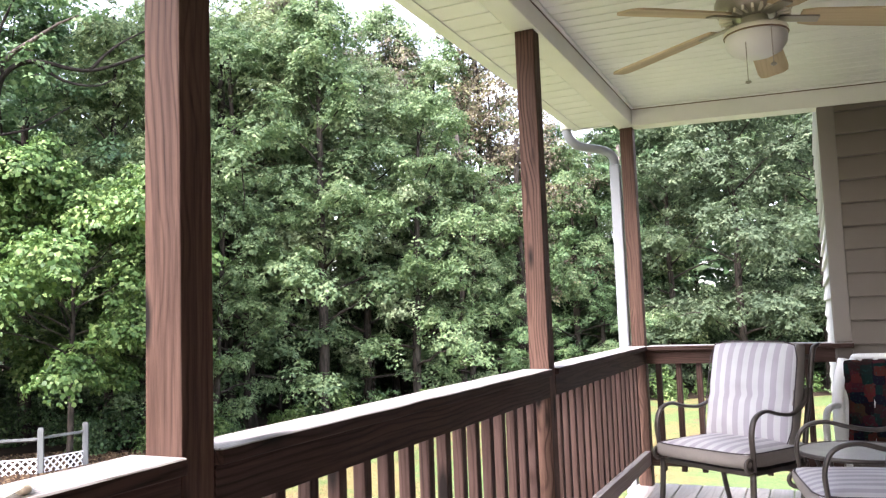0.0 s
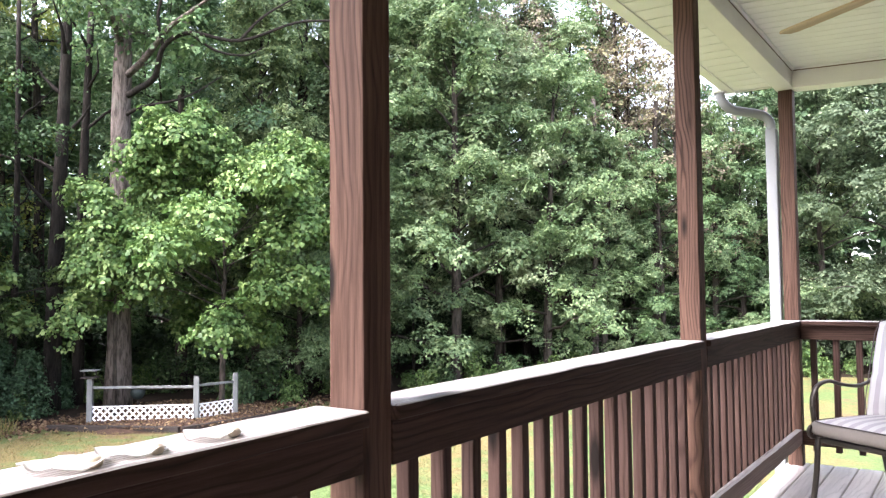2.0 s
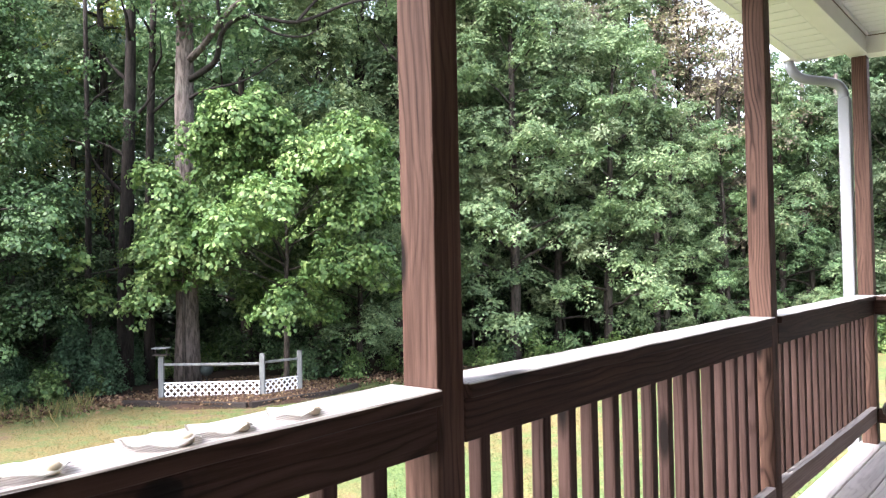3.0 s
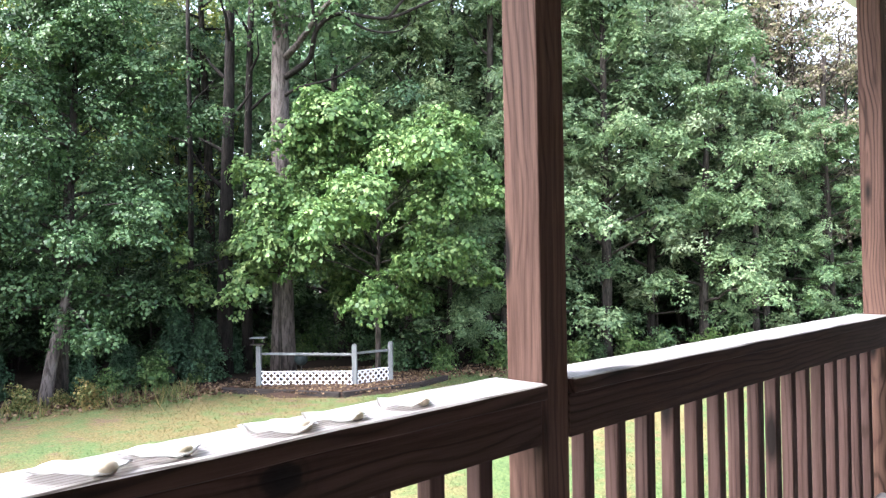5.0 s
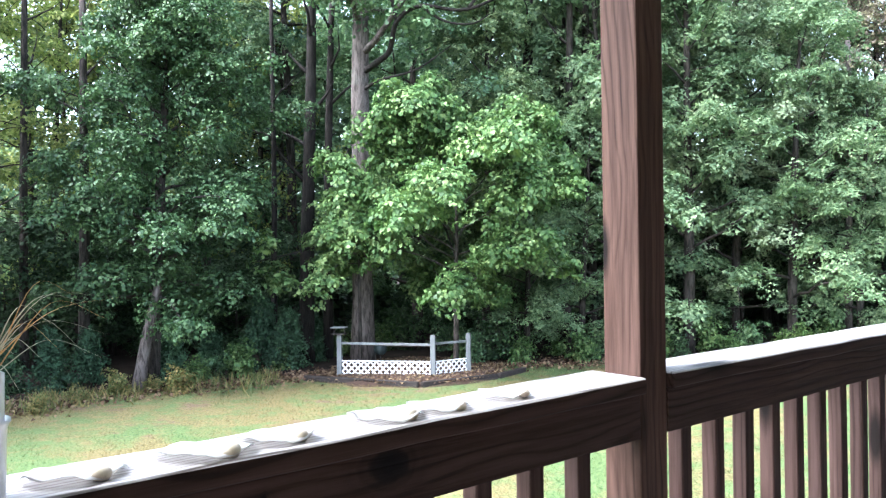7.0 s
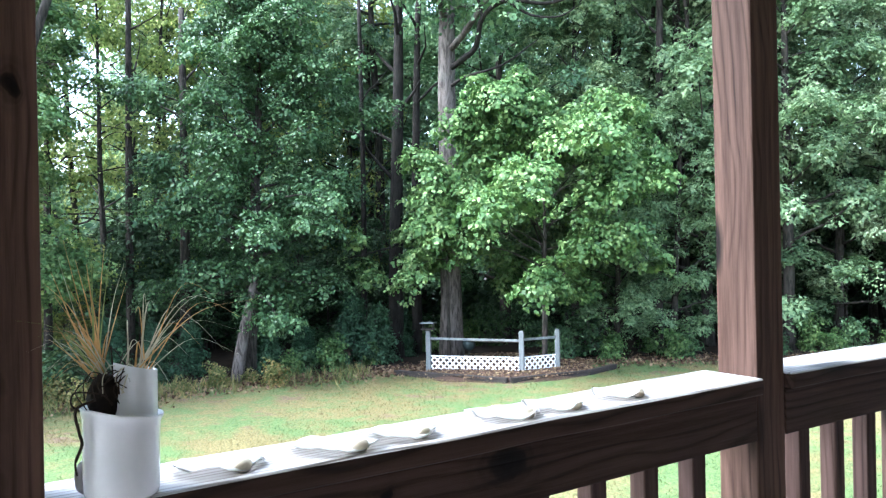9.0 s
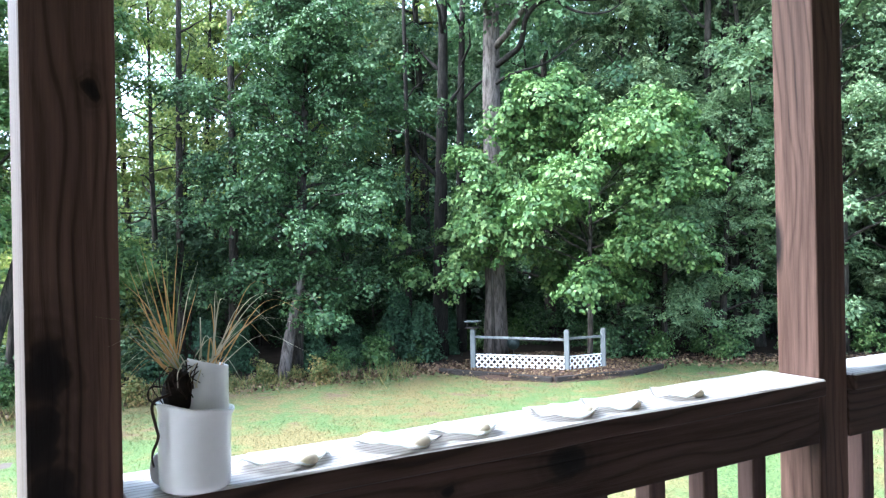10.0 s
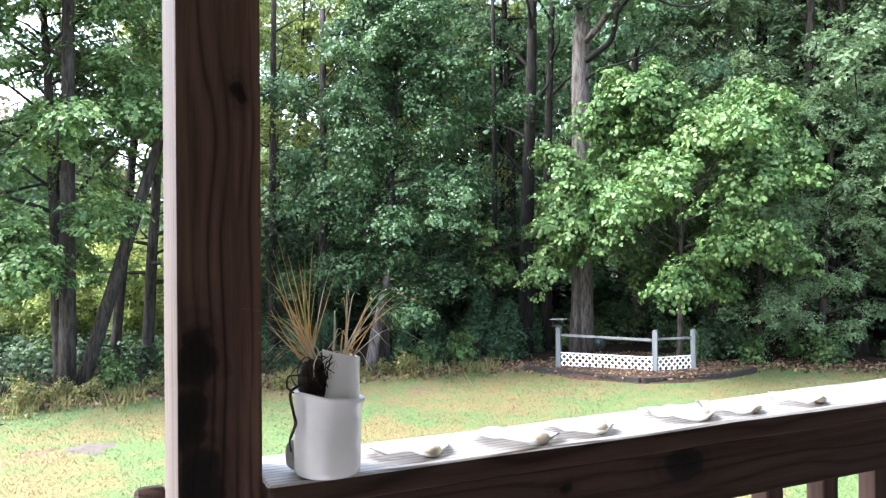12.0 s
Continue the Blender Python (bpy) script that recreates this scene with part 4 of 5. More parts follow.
# first and second row of the wood: bearing, how far behind the edge, kind, turn, size
FRONT = [
    (97, 1.0, "h", 20, 0.95), (91.5, 0.6, "h", 200, 0.9), (91, 4.5, "r", 40, 1.2), (86.5, 2.2, "h", 70, 0.85), (83, 4.8, "s", 110, 1.0), (79.5, 5.5, "s", 150, 0.9), (76.5, 7.5, "s", 20, 1.0),
    (73, 6.4, "s", 10, 0.9), (64.3, 10.0, "s", 80, 1.2), (65.6, 12.0, "h", 10, 1.0), (67.5, 11.0, "s", 160, 1.1), (87.5, 7.5, "s", 70, 1.0), (81, 9.0, "s", 220, 1.1), (77.5, 10.0, "s", 300, 1.1), (70.5, 9.5, "s", 130, 1.1), (85, 10.5, "o3", 10, 0.8), (67, 5.2, "o1", 260, 0.9), (62.5, 8.2, "s", 200, 1.1), (60.5, 7.0, "t", 300, 0.95), (44.2, 0.3, "o2", 80, 0.52), (40.3, 0.3, "o2", 10, 0.58),
    (52, 3.4, "o0", 140, 1.0), (47, 1.4, "o3", 30, 0.85), (45, 3.6, "o2", 30, 1.06), (42, 4.5, "o2", 80, 1.06), (38.0, 1.8, "o2", 190, 1.0), (37.5, 5.5, "m", 60, 1.1), (35.0, 3.8, "m", 120, 1.05), (32, 6.5, "t", 100, 0.8), (40, 7.0, "t", 200, 0.85), (33, 1.0, "o3", 240, 0.95),
    (34.5, 4.5, "r", 45, 1.15), (28, 5.6, "r", 145, 1.1), (30, 2.6, "m", 310, 0.85), (26.5, 1.0, "o2", 60, 0.85), (25, 4.0, "m", 20, 0.9), (23.2, 6.0, "t", 20, 0.85), (27.5, 6.5, "m", 220, 1.12), (21.3, 4.5, "r", 20, 1.2), (22.5, 1.5, "o2", 330, 0.65), (20.5, 3.0, "r", 90, 0.95),
    (17.5, 2.0, "r", 200, 0.85), (18.5, 0.8, "o0", 210, 0.55), (15, 2.0, "o2", 270, 0.75), (16.8, 5.0, "o0", 30, 0.8), (13.3, 1.5, "o0", 250, 0.62), (10.6, 4.5, "o2", 40, 0.95), (12, 3.5, "o0", 170, 0.85),
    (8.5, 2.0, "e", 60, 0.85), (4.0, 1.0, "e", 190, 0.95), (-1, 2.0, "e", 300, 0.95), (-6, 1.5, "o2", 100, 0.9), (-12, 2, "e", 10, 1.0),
]
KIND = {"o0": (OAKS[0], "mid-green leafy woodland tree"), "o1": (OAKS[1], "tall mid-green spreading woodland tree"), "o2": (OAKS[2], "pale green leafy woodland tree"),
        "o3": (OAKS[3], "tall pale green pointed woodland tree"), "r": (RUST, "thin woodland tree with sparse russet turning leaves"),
        "t": (TALL, "tall dark-trunked woodland tree with a high crown"), "h": (OAKS[4], "leafy pale green tree at the lawn's edge"), "m": (OAKS[5], "green woodland tree with haze put into its leaf colour"), "s": (SPARSE, "thin woodland tree with sparse yellow-green leaves"), "e": (EAST, "broad green tree across the field, its leaf colour dulled for haze")}
for az, behind, k, turn, s in FRONT:
    me, lab = KIND[k]
    tree(lab, me, polar(az, woods_edge(az) + behind), turn, (s, s, s))

# deeper rows, seen through gaps
rng = np.random.default_rng(17)
for k in range(34):
    az = -8 + 110 * (k + 0.5) / 34 + rng.uniform(-1.2, 1.2)
    d = woods_edge(az) + 8 + 9 * rng.random()
    if az > 80:
        continue
    me, lab = DEEP[2 if az > 62 else k % 3], "woodland tree standing deep among the others"
    s = rng.uniform(0.8, 1.05) * (0.72 if 14 < az < 31 else 0.75 if az > 70 else 0.72 if az > 62 else 1.0)
    tree(lab, me, polar(az, d), rng.uniform(0, 360), (s, s, s))

# understory saplings and shrubs along the edge of the wood
for k in range(60):
    az = -6 + 108 * (k + 0.5) / 60 + rng.uniform(-1, 1)
    if 51 < az < 60 or az > 80:
        continue
    d = woods_edge(az) + rng.uniform(3.0, 7.0)
    j = int(rng.integers(0, 3))
    s = rng.uniform(0.7, 1.05)
    tree("shaded understory sapling at the edge of the wood", UNDER[j], polar(az, d), rng.uniform(0, 360), (s, s, s), "sapling", "sapling", "saplings")
for k in range(64):
    az = -6 + 108 * (k + 0.5) / 64 + rng.uniform(-0.8, 0.8)
    d = woods_edge(az) + rng.uniform(-0.2, 1.3) + (2.2 if 49 < az < 61 else 0)
    j = int(rng.choice([0, 1, 2, 3], p=[0.25, 0.5 if az > 60 else 0.05, 0.10, 0.15 if az > 60 else 0.60]))
    if j == 1 and az > 62:
        d -= rng.uniform(0.6, 1.2)
    s = rng.uniform(0.5, 1.0) * (0.7 if j == 1 else 1.0)
    tree(("low green shrub", "yellowing autumn weeds", "low dark evergreen shrub", "low bright green shrub")[j] + " at the lawn's edge", SHRUB[j], polar(az, d), rng.uniform(0, 360), (s, s, s), "shrub", "shrub", "shrubs")
for az, behind, s in ((76.5, 0.8, 0.8), (74.2, 1.2, 0.75), (69.2, 0.6, 0.85), (66.5, 1.6, 0.7), (63.0, 1.3, 1.05), (61.2, 0.9, 0.9), (59.6, 1.9, 0.8), (79.5, 1.0, 0.9)):
    tree("young blue-green cedar in the shade of the wood", CEDAR, polar(az, woods_edge(az) + behind), az * 31, (s, s, s), "sapling", "sapling", "saplings")
GLADE = tree_parts(89, 2.3, 0.03, 0.04, 1.25, 22, 6, 72, 0.11, LEAF_GOLD, BARK_DARK, shape="spread", clump_r=0.42, flat=0.6, corners=3, fine=True)
for az, d, s in ((97, 24, 1.0), (94.5, 26, 1.1), (92, 23.5, 0.9), (89.5, 25, 1.1), (87, 23, 0.9), (84.5, 25, 1.0), (82, 24, 0.9), (93.2, 29, 1.2), (88.2, 29, 1.2), (85.3, 30, 1.2), (96, 30, 1.2), (90.8, 27, 1.0)):
    tree("sunlit bright green undergrowth in a clearing behind the trees", GLADE, polar(az, d), az * 57, (s, s, s), "shrub", "shrub", "shrubs")
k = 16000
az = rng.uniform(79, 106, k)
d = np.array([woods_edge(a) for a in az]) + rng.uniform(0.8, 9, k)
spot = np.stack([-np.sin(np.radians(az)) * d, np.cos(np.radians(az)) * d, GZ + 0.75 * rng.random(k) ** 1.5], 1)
tagged(new("glade_plants", quads_mesh("glade_plants", leaf_quads(rng, spot, np.array([0, 0, 0.9]) + rng.normal(0, 0.5, (k, 3)), 0.13), LEAF_SHADED)), "knee-high green plants on the clearing's floor", "undergrowth", kind="stuff")

# the big tree's low limbs: one dark arched limb, one leafy spray
big = next(o for o in scene.objects if o.get("label", "").startswith("tall hardwood"))


def low_limb(pts, r, name="limb"):
    at = polar(56.05, 20.2)
    right = Vector((math.cos(radians(55.9)), math.sin(radians(55.9)), 0))
    out = Vector((math.sin(radians(55.9)), -math.cos(radians(55.9)), 0))
    base = big.matrix_basis.inverted()
    q = [base @ (at + right * a + out * b + Vector((0, 0, c))) for a, b, c in pts]
    c = curve(q, 6)
    part(name, tube(c, [r * (1 - 0.75 * i / len(c)) for i in range(len(c))], 8), BARK_WET, big, smooth=True)


low_limb([(0.1, 0.1, 7.45), (0.4, 0.6, 7.55), (0.75, 1.1, 7.75), (0.92, 1.5, 8.35), (1.45, 1.9, 8.6), (2.5, 2.2, 8.45), (3.7, 2.5, 8.9), (4.6, 2.7, 9.0)], 0.085)
low_limb([(0.92, 1.5, 8.35), (0.8, 1.7, 9.1), (1.2, 1.9, 10.2)], 0.055)
low_limb([(1.45, 1.9, 8.6), (2.0, 2.1, 8.2), (2.6, 2.3, 8.1), (3.0, 2.4, 8.3)], 0.04)
low_limb([(2.5, 2.2, 8.45), (3.0, 2.4, 9.0), (3.9, 2.6, 9.6)], 0.04)
low_limb([(0.1, 0.1, 7.0), (0.5, 0.8, 7.1), (1.4, 1.2, 7.3), (2.2, 1.5, 7.8)], 0.05)
low_limb([(-0.1, 0.2, 3.0), (-0.8, 0.5, 3.1), (-1.7, 0.7, 2.9), (-2.6, 0.8, 2.7)], 0.035)
rng2 = np.random.default_rng(77)
ctr = np.array(polar(62.2, 19.2, GZ + 2.6)) + rng2.normal(0, 1, (7, 3)) * [0.38, 0.38, 0.22]
spray = new("leafy_spray", quads_mesh("leafy_spray", spray_leaves(rng2, ctr, np.full(7, 0.42), 6, 18, 0.125, 0.7), LEAF_MAPLE))
spray["kind"] = "stuff"
spray.parent = big
spray.matrix_parent_inverse = big.matrix_basis.inverted()

# thin bare trunks standing between the crowns
def pole(az, d, r, h, lean, mat, label):
    rg = np.random.default_rng(int(az * 10))
    t = thing("tree", label, "tree", "trees of the wood", pose(*polar(az, d)))
    bm = bmesh.new()
    pts = [(lean[0] * f + 0.06 * math.sin(5 * f + az), lean[1] * f, h * f - 0.1) for f in [i / 10 for i in range(11)]]
    tube(pts, [r * (1.15 - 0.55 * i / 10) for i in range(11)], 10, bm)
    for i in range(5, 10) if h > 4 else ():
        a = rg.uniform(0, 6.28)
        q, rr = limb(pts[i], (math.cos(a), math.sin(a), 0.7), rg.uniform(0.8, 2.0), r * 0.35, rg, 0.05)
        part("limb", tube(q, rr, 6), mat, t, smooth=True)
    part("trunk", bm, mat, t, smooth=True)
    if h < 4:
        mid = np.array(pts[-1]) + rg.normal(0, 1, (6, 3)) * [0.4, 0.4, 0.22]
        tuft = new("leafy_spray", quads_mesh("leafy_spray", spray_leaves(rg, mid, np.full(6, 0.48), 6, 22, 0.085, 0.6), LEAF_HOLLY))
        tuft.parent = t
        tuft["kind"] = "stuff"


for az, d, r, h, lean, mat in [(59.9, 20.9, 0.19, 9.5, (0.2, 0.1), BARK_WET), (58.5, 21.6, 0.13, 10, (0.1, 0.2), BARK_WET), (78, 22.0, 0.10, 11, (0.0, 0.1), BARK_DARK), (90.7, 17.2, 0.13, 9, (0.2, 2.7), BARK_DARK),
                               (91.3, 17.0, 0.15, 11, (0.1, 0.1), BARK_DARK), (88.5, 20.0, 0.11, 10, (0.3, 0.9), BARK_DARK), (44.0, 24.0, 0.12, 11, (0.1, 0.2), BARK_DARK), (41.3, 22.8, 0.13, 11, (0.2, 0.0), BARK_DARK),
                               (23.0, 25.5, 0.10, 9, (0, 0), BARK), (19.2, 26.5, 0.13, 9, (0.2, 0.3), BARK_DARK), (13.5, 29, 0.13, 9, (0, 0), BARK), (11.5, 29, 0.12, 9, (0, 0), BARK), (62.2, 21.5, 0.08, 10, (0.1, 0), BARK_WET), (39.5, 23.4, 0.16, 11, (-0.3, 0.2), BARK_DARK), (74.5, 20.5, 0.12, 9, (0.2, 0), BARK_DARK), (71.3, 18.4, 0.135, 2.5, (0.15, 0.46), BARK)]:
    pole(az, d, r, h, lean, mat, "slender bare-stemmed woodland tree")

# dense undergrowth added deep in the wood, the canopy's shade in its leaf colour
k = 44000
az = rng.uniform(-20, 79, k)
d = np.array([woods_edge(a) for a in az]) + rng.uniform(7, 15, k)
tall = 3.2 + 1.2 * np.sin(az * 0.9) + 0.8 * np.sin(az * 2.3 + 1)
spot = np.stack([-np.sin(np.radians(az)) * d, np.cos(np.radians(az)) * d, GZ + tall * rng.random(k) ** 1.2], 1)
tagged(new("thicket", quads_mesh("thicket", leaf_quads(rng, spot, np.array([0, 0, 0.8]) + rng.normal(0, 0.6, (k, 3)), 0.38, corners=3), LEAF_SHADED)), "dense undergrowth deep in the wood, leaves darkened for shade", "undergrowth", kind="stuff")

# far woods closing the distance
k = 64000
az = np.radians(rng.uniform(-25, 125, k))
d = rng.uniform(38, 50, k)
hmax = 14 + 3.0 * np.sin(np.degrees(az) * 0.35) + 1.5 * np.sin(np.degrees(az) * 1.3)
hmax = np.where((np.degrees(az) > 63) & (np.degrees(az) < 97), hmax * 0.5, hmax)
hmax = np.where((np.degrees(az) > 12) & (np.degrees(az) < 34), hmax * 0.55, hmax)
c = np.stack([-np.sin(az) * d, np.cos(az) * d, GZ + hmax * rng.random(k) ** 0.8], 1)
ups = np.stack([np.sin(az), -np.cos(az), np.full(k, 0.9)], 1) + rng.normal(0, 0.5, (k, 3))
tagged(new("far_woods", quads_mesh("far_woods", leaf_quads(rng, c, ups, 0.70, corners=3), LEAF_OAK)), "distant green woods behind the nearer trees", "woods", kind="stuff")


# ---- fenced bed round the big tree ----
FL, FM, FR = Vector((-15.72, 9.97, GZ)), Vector((-14.03, 11.39, GZ)), Vector((-13.95, 12.40, GZ))
bm = bmesh.new()
ctr = Vector((-15.25, 11.85, GZ))
ring0, ring1 = [], []
for k in range(48):
    a = 2 * math.pi * k / 48
    r = 2.22 + 0.2 * noise.noise((math.cos(a) * 2, math.sin(a) * 2, 7))
    ring0.append(bm.verts.new(ctr + Vector((r * math.cos(a), r * math.sin(a), -0.03))))
    ring1.append(bm.verts.new(ctr + Vector((0.85 * r * math.cos(a), 0.85 * r * math.sin(a), 0.10))))
mid = bm.verts.new(ctr + Vector((0, 0, 0.16)))
for k in range(48):
    j = (k + 1) % 48
    bm.faces.new((ring0[k], ring0[j], ring1[j], ring1[k]))
    bm.faces.new((ring1[k], ring1[j], mid))
tagged(part("mulch_bed", bm, MULCH, smooth=True), "brown mulch bed round the big tree", "mulch bed", kind="structure")
rng = np.random.default_rng(9)
k = 5000
a = rng.uniform(0, 6.283, k)
r = 2.15 * np.sqrt(rng.random(k))
c = np.stack([ctr.x + r * np.cos(a), ctr.y + r * np.sin(a), GZ + 0.13 + 0.02 * rng.random(k) - 0.09 * (r / 2.5) ** 3], 1)
tagged(new("fallen_leaves", quads_mesh("fallen_leaves", leaf_quads(rng, c, np.array([0, 0, 1.0]) + rng.normal(0, 0.5, (k, 3)), 0.065), LEAF_FALLEN)), "fallen brown leaves scattered on the mulch", "fallen leaves", kind="stuff")
for xa, ya, xb, yb in ((-16.05, 9.25, -14.42, 10.06), (-14.38, 10.08, -13.50, 10.55), (-13.46, 10.60, -13.16, 12.55), (-13.17, 12.62, -13.45, 13.75)):
    run = math.hypot(xb - xa, yb - ya)
    t = thing("landscape_timber", "dark weathered landscape timber edging the mulch bed", "timber", "bed edging", pose(xa, ya, GZ + 0.05, 0, 0, math.degrees(math.atan2(yb - ya, xb - xa))))
    part("beam", box((0, -0.06, -0.09), (run, 0.06, 0.06), 0.02, 2), TIMBER, t)
bm = bmesh.new()
rim = []
for k in range(32):
    a = 2 * math.pi * k / 32
    q = 1 + 0.6 * noise.noise((math.cos(a) * 1.4, math.sin(a) * 1.4, 2)) + 0.5 * noise.noise((math.cos(a) * 5, math.sin(a) * 5, 4))
    rim.append(bm.verts.new((-12.55 + 0.46 * q * math.cos(a), -0.05 + 0.40 * q * math.sin(a), GZ - 0.02)))
top = bm.verts.new((-12.55, -0.05, GZ + 0.06))
for k in range(32):
    bm.faces.new((rim[k], rim[(k + 1) % 32], top))
tagged(part("bare_soil_patch", bm, BARE_SOIL, smooth=True), "small grey bare patch of soil in the lawn", "bare soil", kind="structure")

fence = thing("garden_fence", "low grey post fence with white lattice panels round a tree", "fence")
for p, h in ((FL, 1.02), (FM, 1.02), (FR, 1.0)):
    bm = box((-0.055, -0.055, -0.1), (0.055, 0.055, h - 0.03), 0.008)
    box((-0.05, -0.05, h - 0.035), (0.05, 0.05, h), 0.02, 2, bm)
    part("post", bm, FENCE_WOOD, fence, m=pose(*p, 0, 0, 40))


def fence_span(a, b):
    d = b - a
    ang = math.degrees(math.atan2(d.y, d.x))
    ln = d.length
    part("fence_rail", box((0.03, -0.02, 0.79), (ln - 0.03, 0.02, 0.845), 0.006), FENCE_WOOD, fence, m=pose(*a, 0, 0.6, ang))
    lat = part("lattice_panel", box((0.05, -0.012, 0.395), (ln - 0.05, 0.012, 0.42), 0.003), LATTICE, fence, "white diamond lattice panel", m=pose(*a, 0, 0, ang))
    part("lower_strip", box((0.05, -0.012, 0.06), (ln - 0.05, 0.012, 0.085), 0.003), LATTICE, lat)
    step, zlo, zhi = 0.15, 0.075, 0.405
    h = zhi - zlo
    for sgn in (1, -1):
        s = -h
        while s < ln - 0.05:
            x0, x1 = s, s + h
            za, zb = zlo, zhi
            if x0 < 0.05:
                za += 0.05 - x0
                x0 = 0.05
            if x1 > ln - 0.05:
                zb -= x1 - (ln - 0.05)
                x1 = ln - 0.05
            if x1 - x0 > 0.03:
                if sgn < 0:
                    za, zb = zhi - (za - zlo), zlo + (zhi - zb)
                bm = bmesh.new()
                dirv = Vector((x1 - x0, 0, zb - za)).normalized()
                nv = Vector((-dirv.z, 0, dirv.x)) * 0.0165
                y0, y1 = (-0.009, -0.002) if sgn > 0 else (0.001, 0.008)
                p0, p1 = Vector((x0, 0, za)), Vector((x1, 0, zb))
                c = [p0 - nv, p1 - nv, p1 + nv, p0 + nv]
                lo = [bm.verts.new(q + Vector((0, y0, 0))) for q in c]
                hi = [bm.verts.new(q + Vector((0, y1, 0))) for q in c]
                bm.faces.new(lo)
                bm.faces.new(hi[::-1])
                for k in range(4):
                    bm.faces.new((lo[k], hi[k], hi[(k + 1) % 4], lo[(k + 1) % 4]))
                part("slat", bm, LATTICE, lat)
            s += step


fence_span(FL, FM)
span = FM - FL
part("loose_bar", tube([(0.5, 0.03, 0.80), (1.2, 0.035, 0.765), (2.15, 0.03, 0.755)], 0.016, 8), IRON, fence, "dark metal bar lying along the rail", m=pose(*FL, 0, 0, math.degrees(math.atan2(span.y, span.x))))
fence_span(FM, FR)

feeder = thing("bird_feeder", "small dark wooden bird feeder tray on a fence post", "bird feeder", m=pose(FL.x, FL.y, GZ + 1.02, 0, 0, 40))
part("tray", box((-0.16, -0.13, 0), (0.16, 0.13, 0.025), 0.005), TIMBER, feeder)
for sx in (-0.12, 0.12):
    part("upright", box((sx - 0.012, -0.012, 0.025), (sx + 0.012, 0.012, 0.15), 0.003), TIMBER, feeder)
part("roof", box((-0.17, -0.14, 0.15), (0.17, 0.14, 0.175), 0.006), FENCE_WOOD, feeder)

orn = thing("gazing_ball", "dark teal speckled glass ball on a stake by the tree", "garden ornament", m=pose(*polar(54.7, 19.3), 0, 0, 0))
bm = bmesh.new()
bmesh.ops.create_icosphere(bm, subdivisions=3, radius=0.16)
bmesh.ops.translate(bm, vec=(0, 0, 0.58), verts=bm.verts)
part("ball", bm, BALL, orn, smooth=True)
part("stake", tube([(0, 0, 0), (0, 0, 0.44)], 0.015, 8), IRON, orn)


# ---- pot with dry grass on the railing cap ----
def cap_top(y):
    """Height of the near cap, which sags towards its near end."""
    return CAP_Z - NEAR_DROP * (1 - (y - 0.07) / 1.225)


POT_AT = pose(-0.950, 0.148, cap_top(0.150) + 0.001, 0, 0, 0)
pot = thing("plant_pot", "small white ceramic pot with a broken rim on the railing", "pot", m=POT_AT)
bm = bmesh.new()
prof = [(0.0, 0.0), (0.034, 0.0), (0.0365, 0.002), (0.0375, 0.008), (0.038, 0.03), (0.0383, 0.05), (0.0385, 0.07), (0.0387, 0.084), (0.0402, 0.089), (0.0415, 0.0925), (0.0412, 0.0950), (0.039, 0.0945), (0.036, 0.086), (0.035, 0.05), (0.034, 0.01), (0.0, 0.008)]
lathe([(r * 1.06, z) for r, z in prof], 44, bm)
for v in bm.verts:
    if v.co.z > 0.06:
        f = (v.co.z - 0.06) / 0.03
        v.co.z += -0.14 * v.co.y * f + 0.0006 * math.sin(5 * math.atan2(v.co.y, v.co.x)) * f
        v.co.y += 0.0012 * f
part("cup", bm, CERAMIC, pot, smooth=True)
# a leaning inner sleeve, cut open at one side
bm = bmesh.new()
n1 = 22
rings = []
for k in range(n1 + 1):
    a = radians(-50 + 175 * k / n1)
    x, y = 0.0275 * math.cos(a), 0.0275 * math.sin(a) + 0.0115
    top = 0.150 - 0.28 * (y + 0.01)
    rings.append([bm.verts.new((x, y, 0.05)), bm.verts.new((x * 1.05, y * 1.04 - 0.001, top)), bm.verts.new((x * 0.92, y * 0.95 - 0.001, top)), bm.verts.new((x * 0.9, y * 0.93, 0.05))])
for a, b in zip(rings, rings[1:]):
    for k in range(4):
        bm.faces.new((a[k], b[k], b[(k + 1) % 4], a[(k + 1) % 4]))
bm.faces.new(rings[0][::-1])
bm.faces.new(rings[-1])
part("sleeve", bm, CERAMIC, pot, smooth=False)
part("handle_knob", tube(curve([(-0.020, -0.034, 0.006), (-0.023, -0.0395, 0.011), (-0.023, -0.0395, 0.028), (-0.020, -0.034, 0.036)], 4), [0.0055] * 13, 12), CERAMIC, pot, smooth=True)

plant = thing("dry_grass_plant", "dried ornamental grass with a bare root ball in the pot", "plant", m=POT_AT)
bm = bmesh.new()
bmesh.ops.create_icosphere(bm, subdivisions=3, radius=0.0195)
for v in bm.verts:
    v.co.z *= 1.45
    v.co *= 1 + 0.2 * noise.noise(v.co * 80)
bmesh.ops.translate(bm, vec=(0.006, -0.016, 0.110), verts=bm.verts)
part("root_ball", bm, SOIL, plant, smooth=True)
rg = random.Random(4)


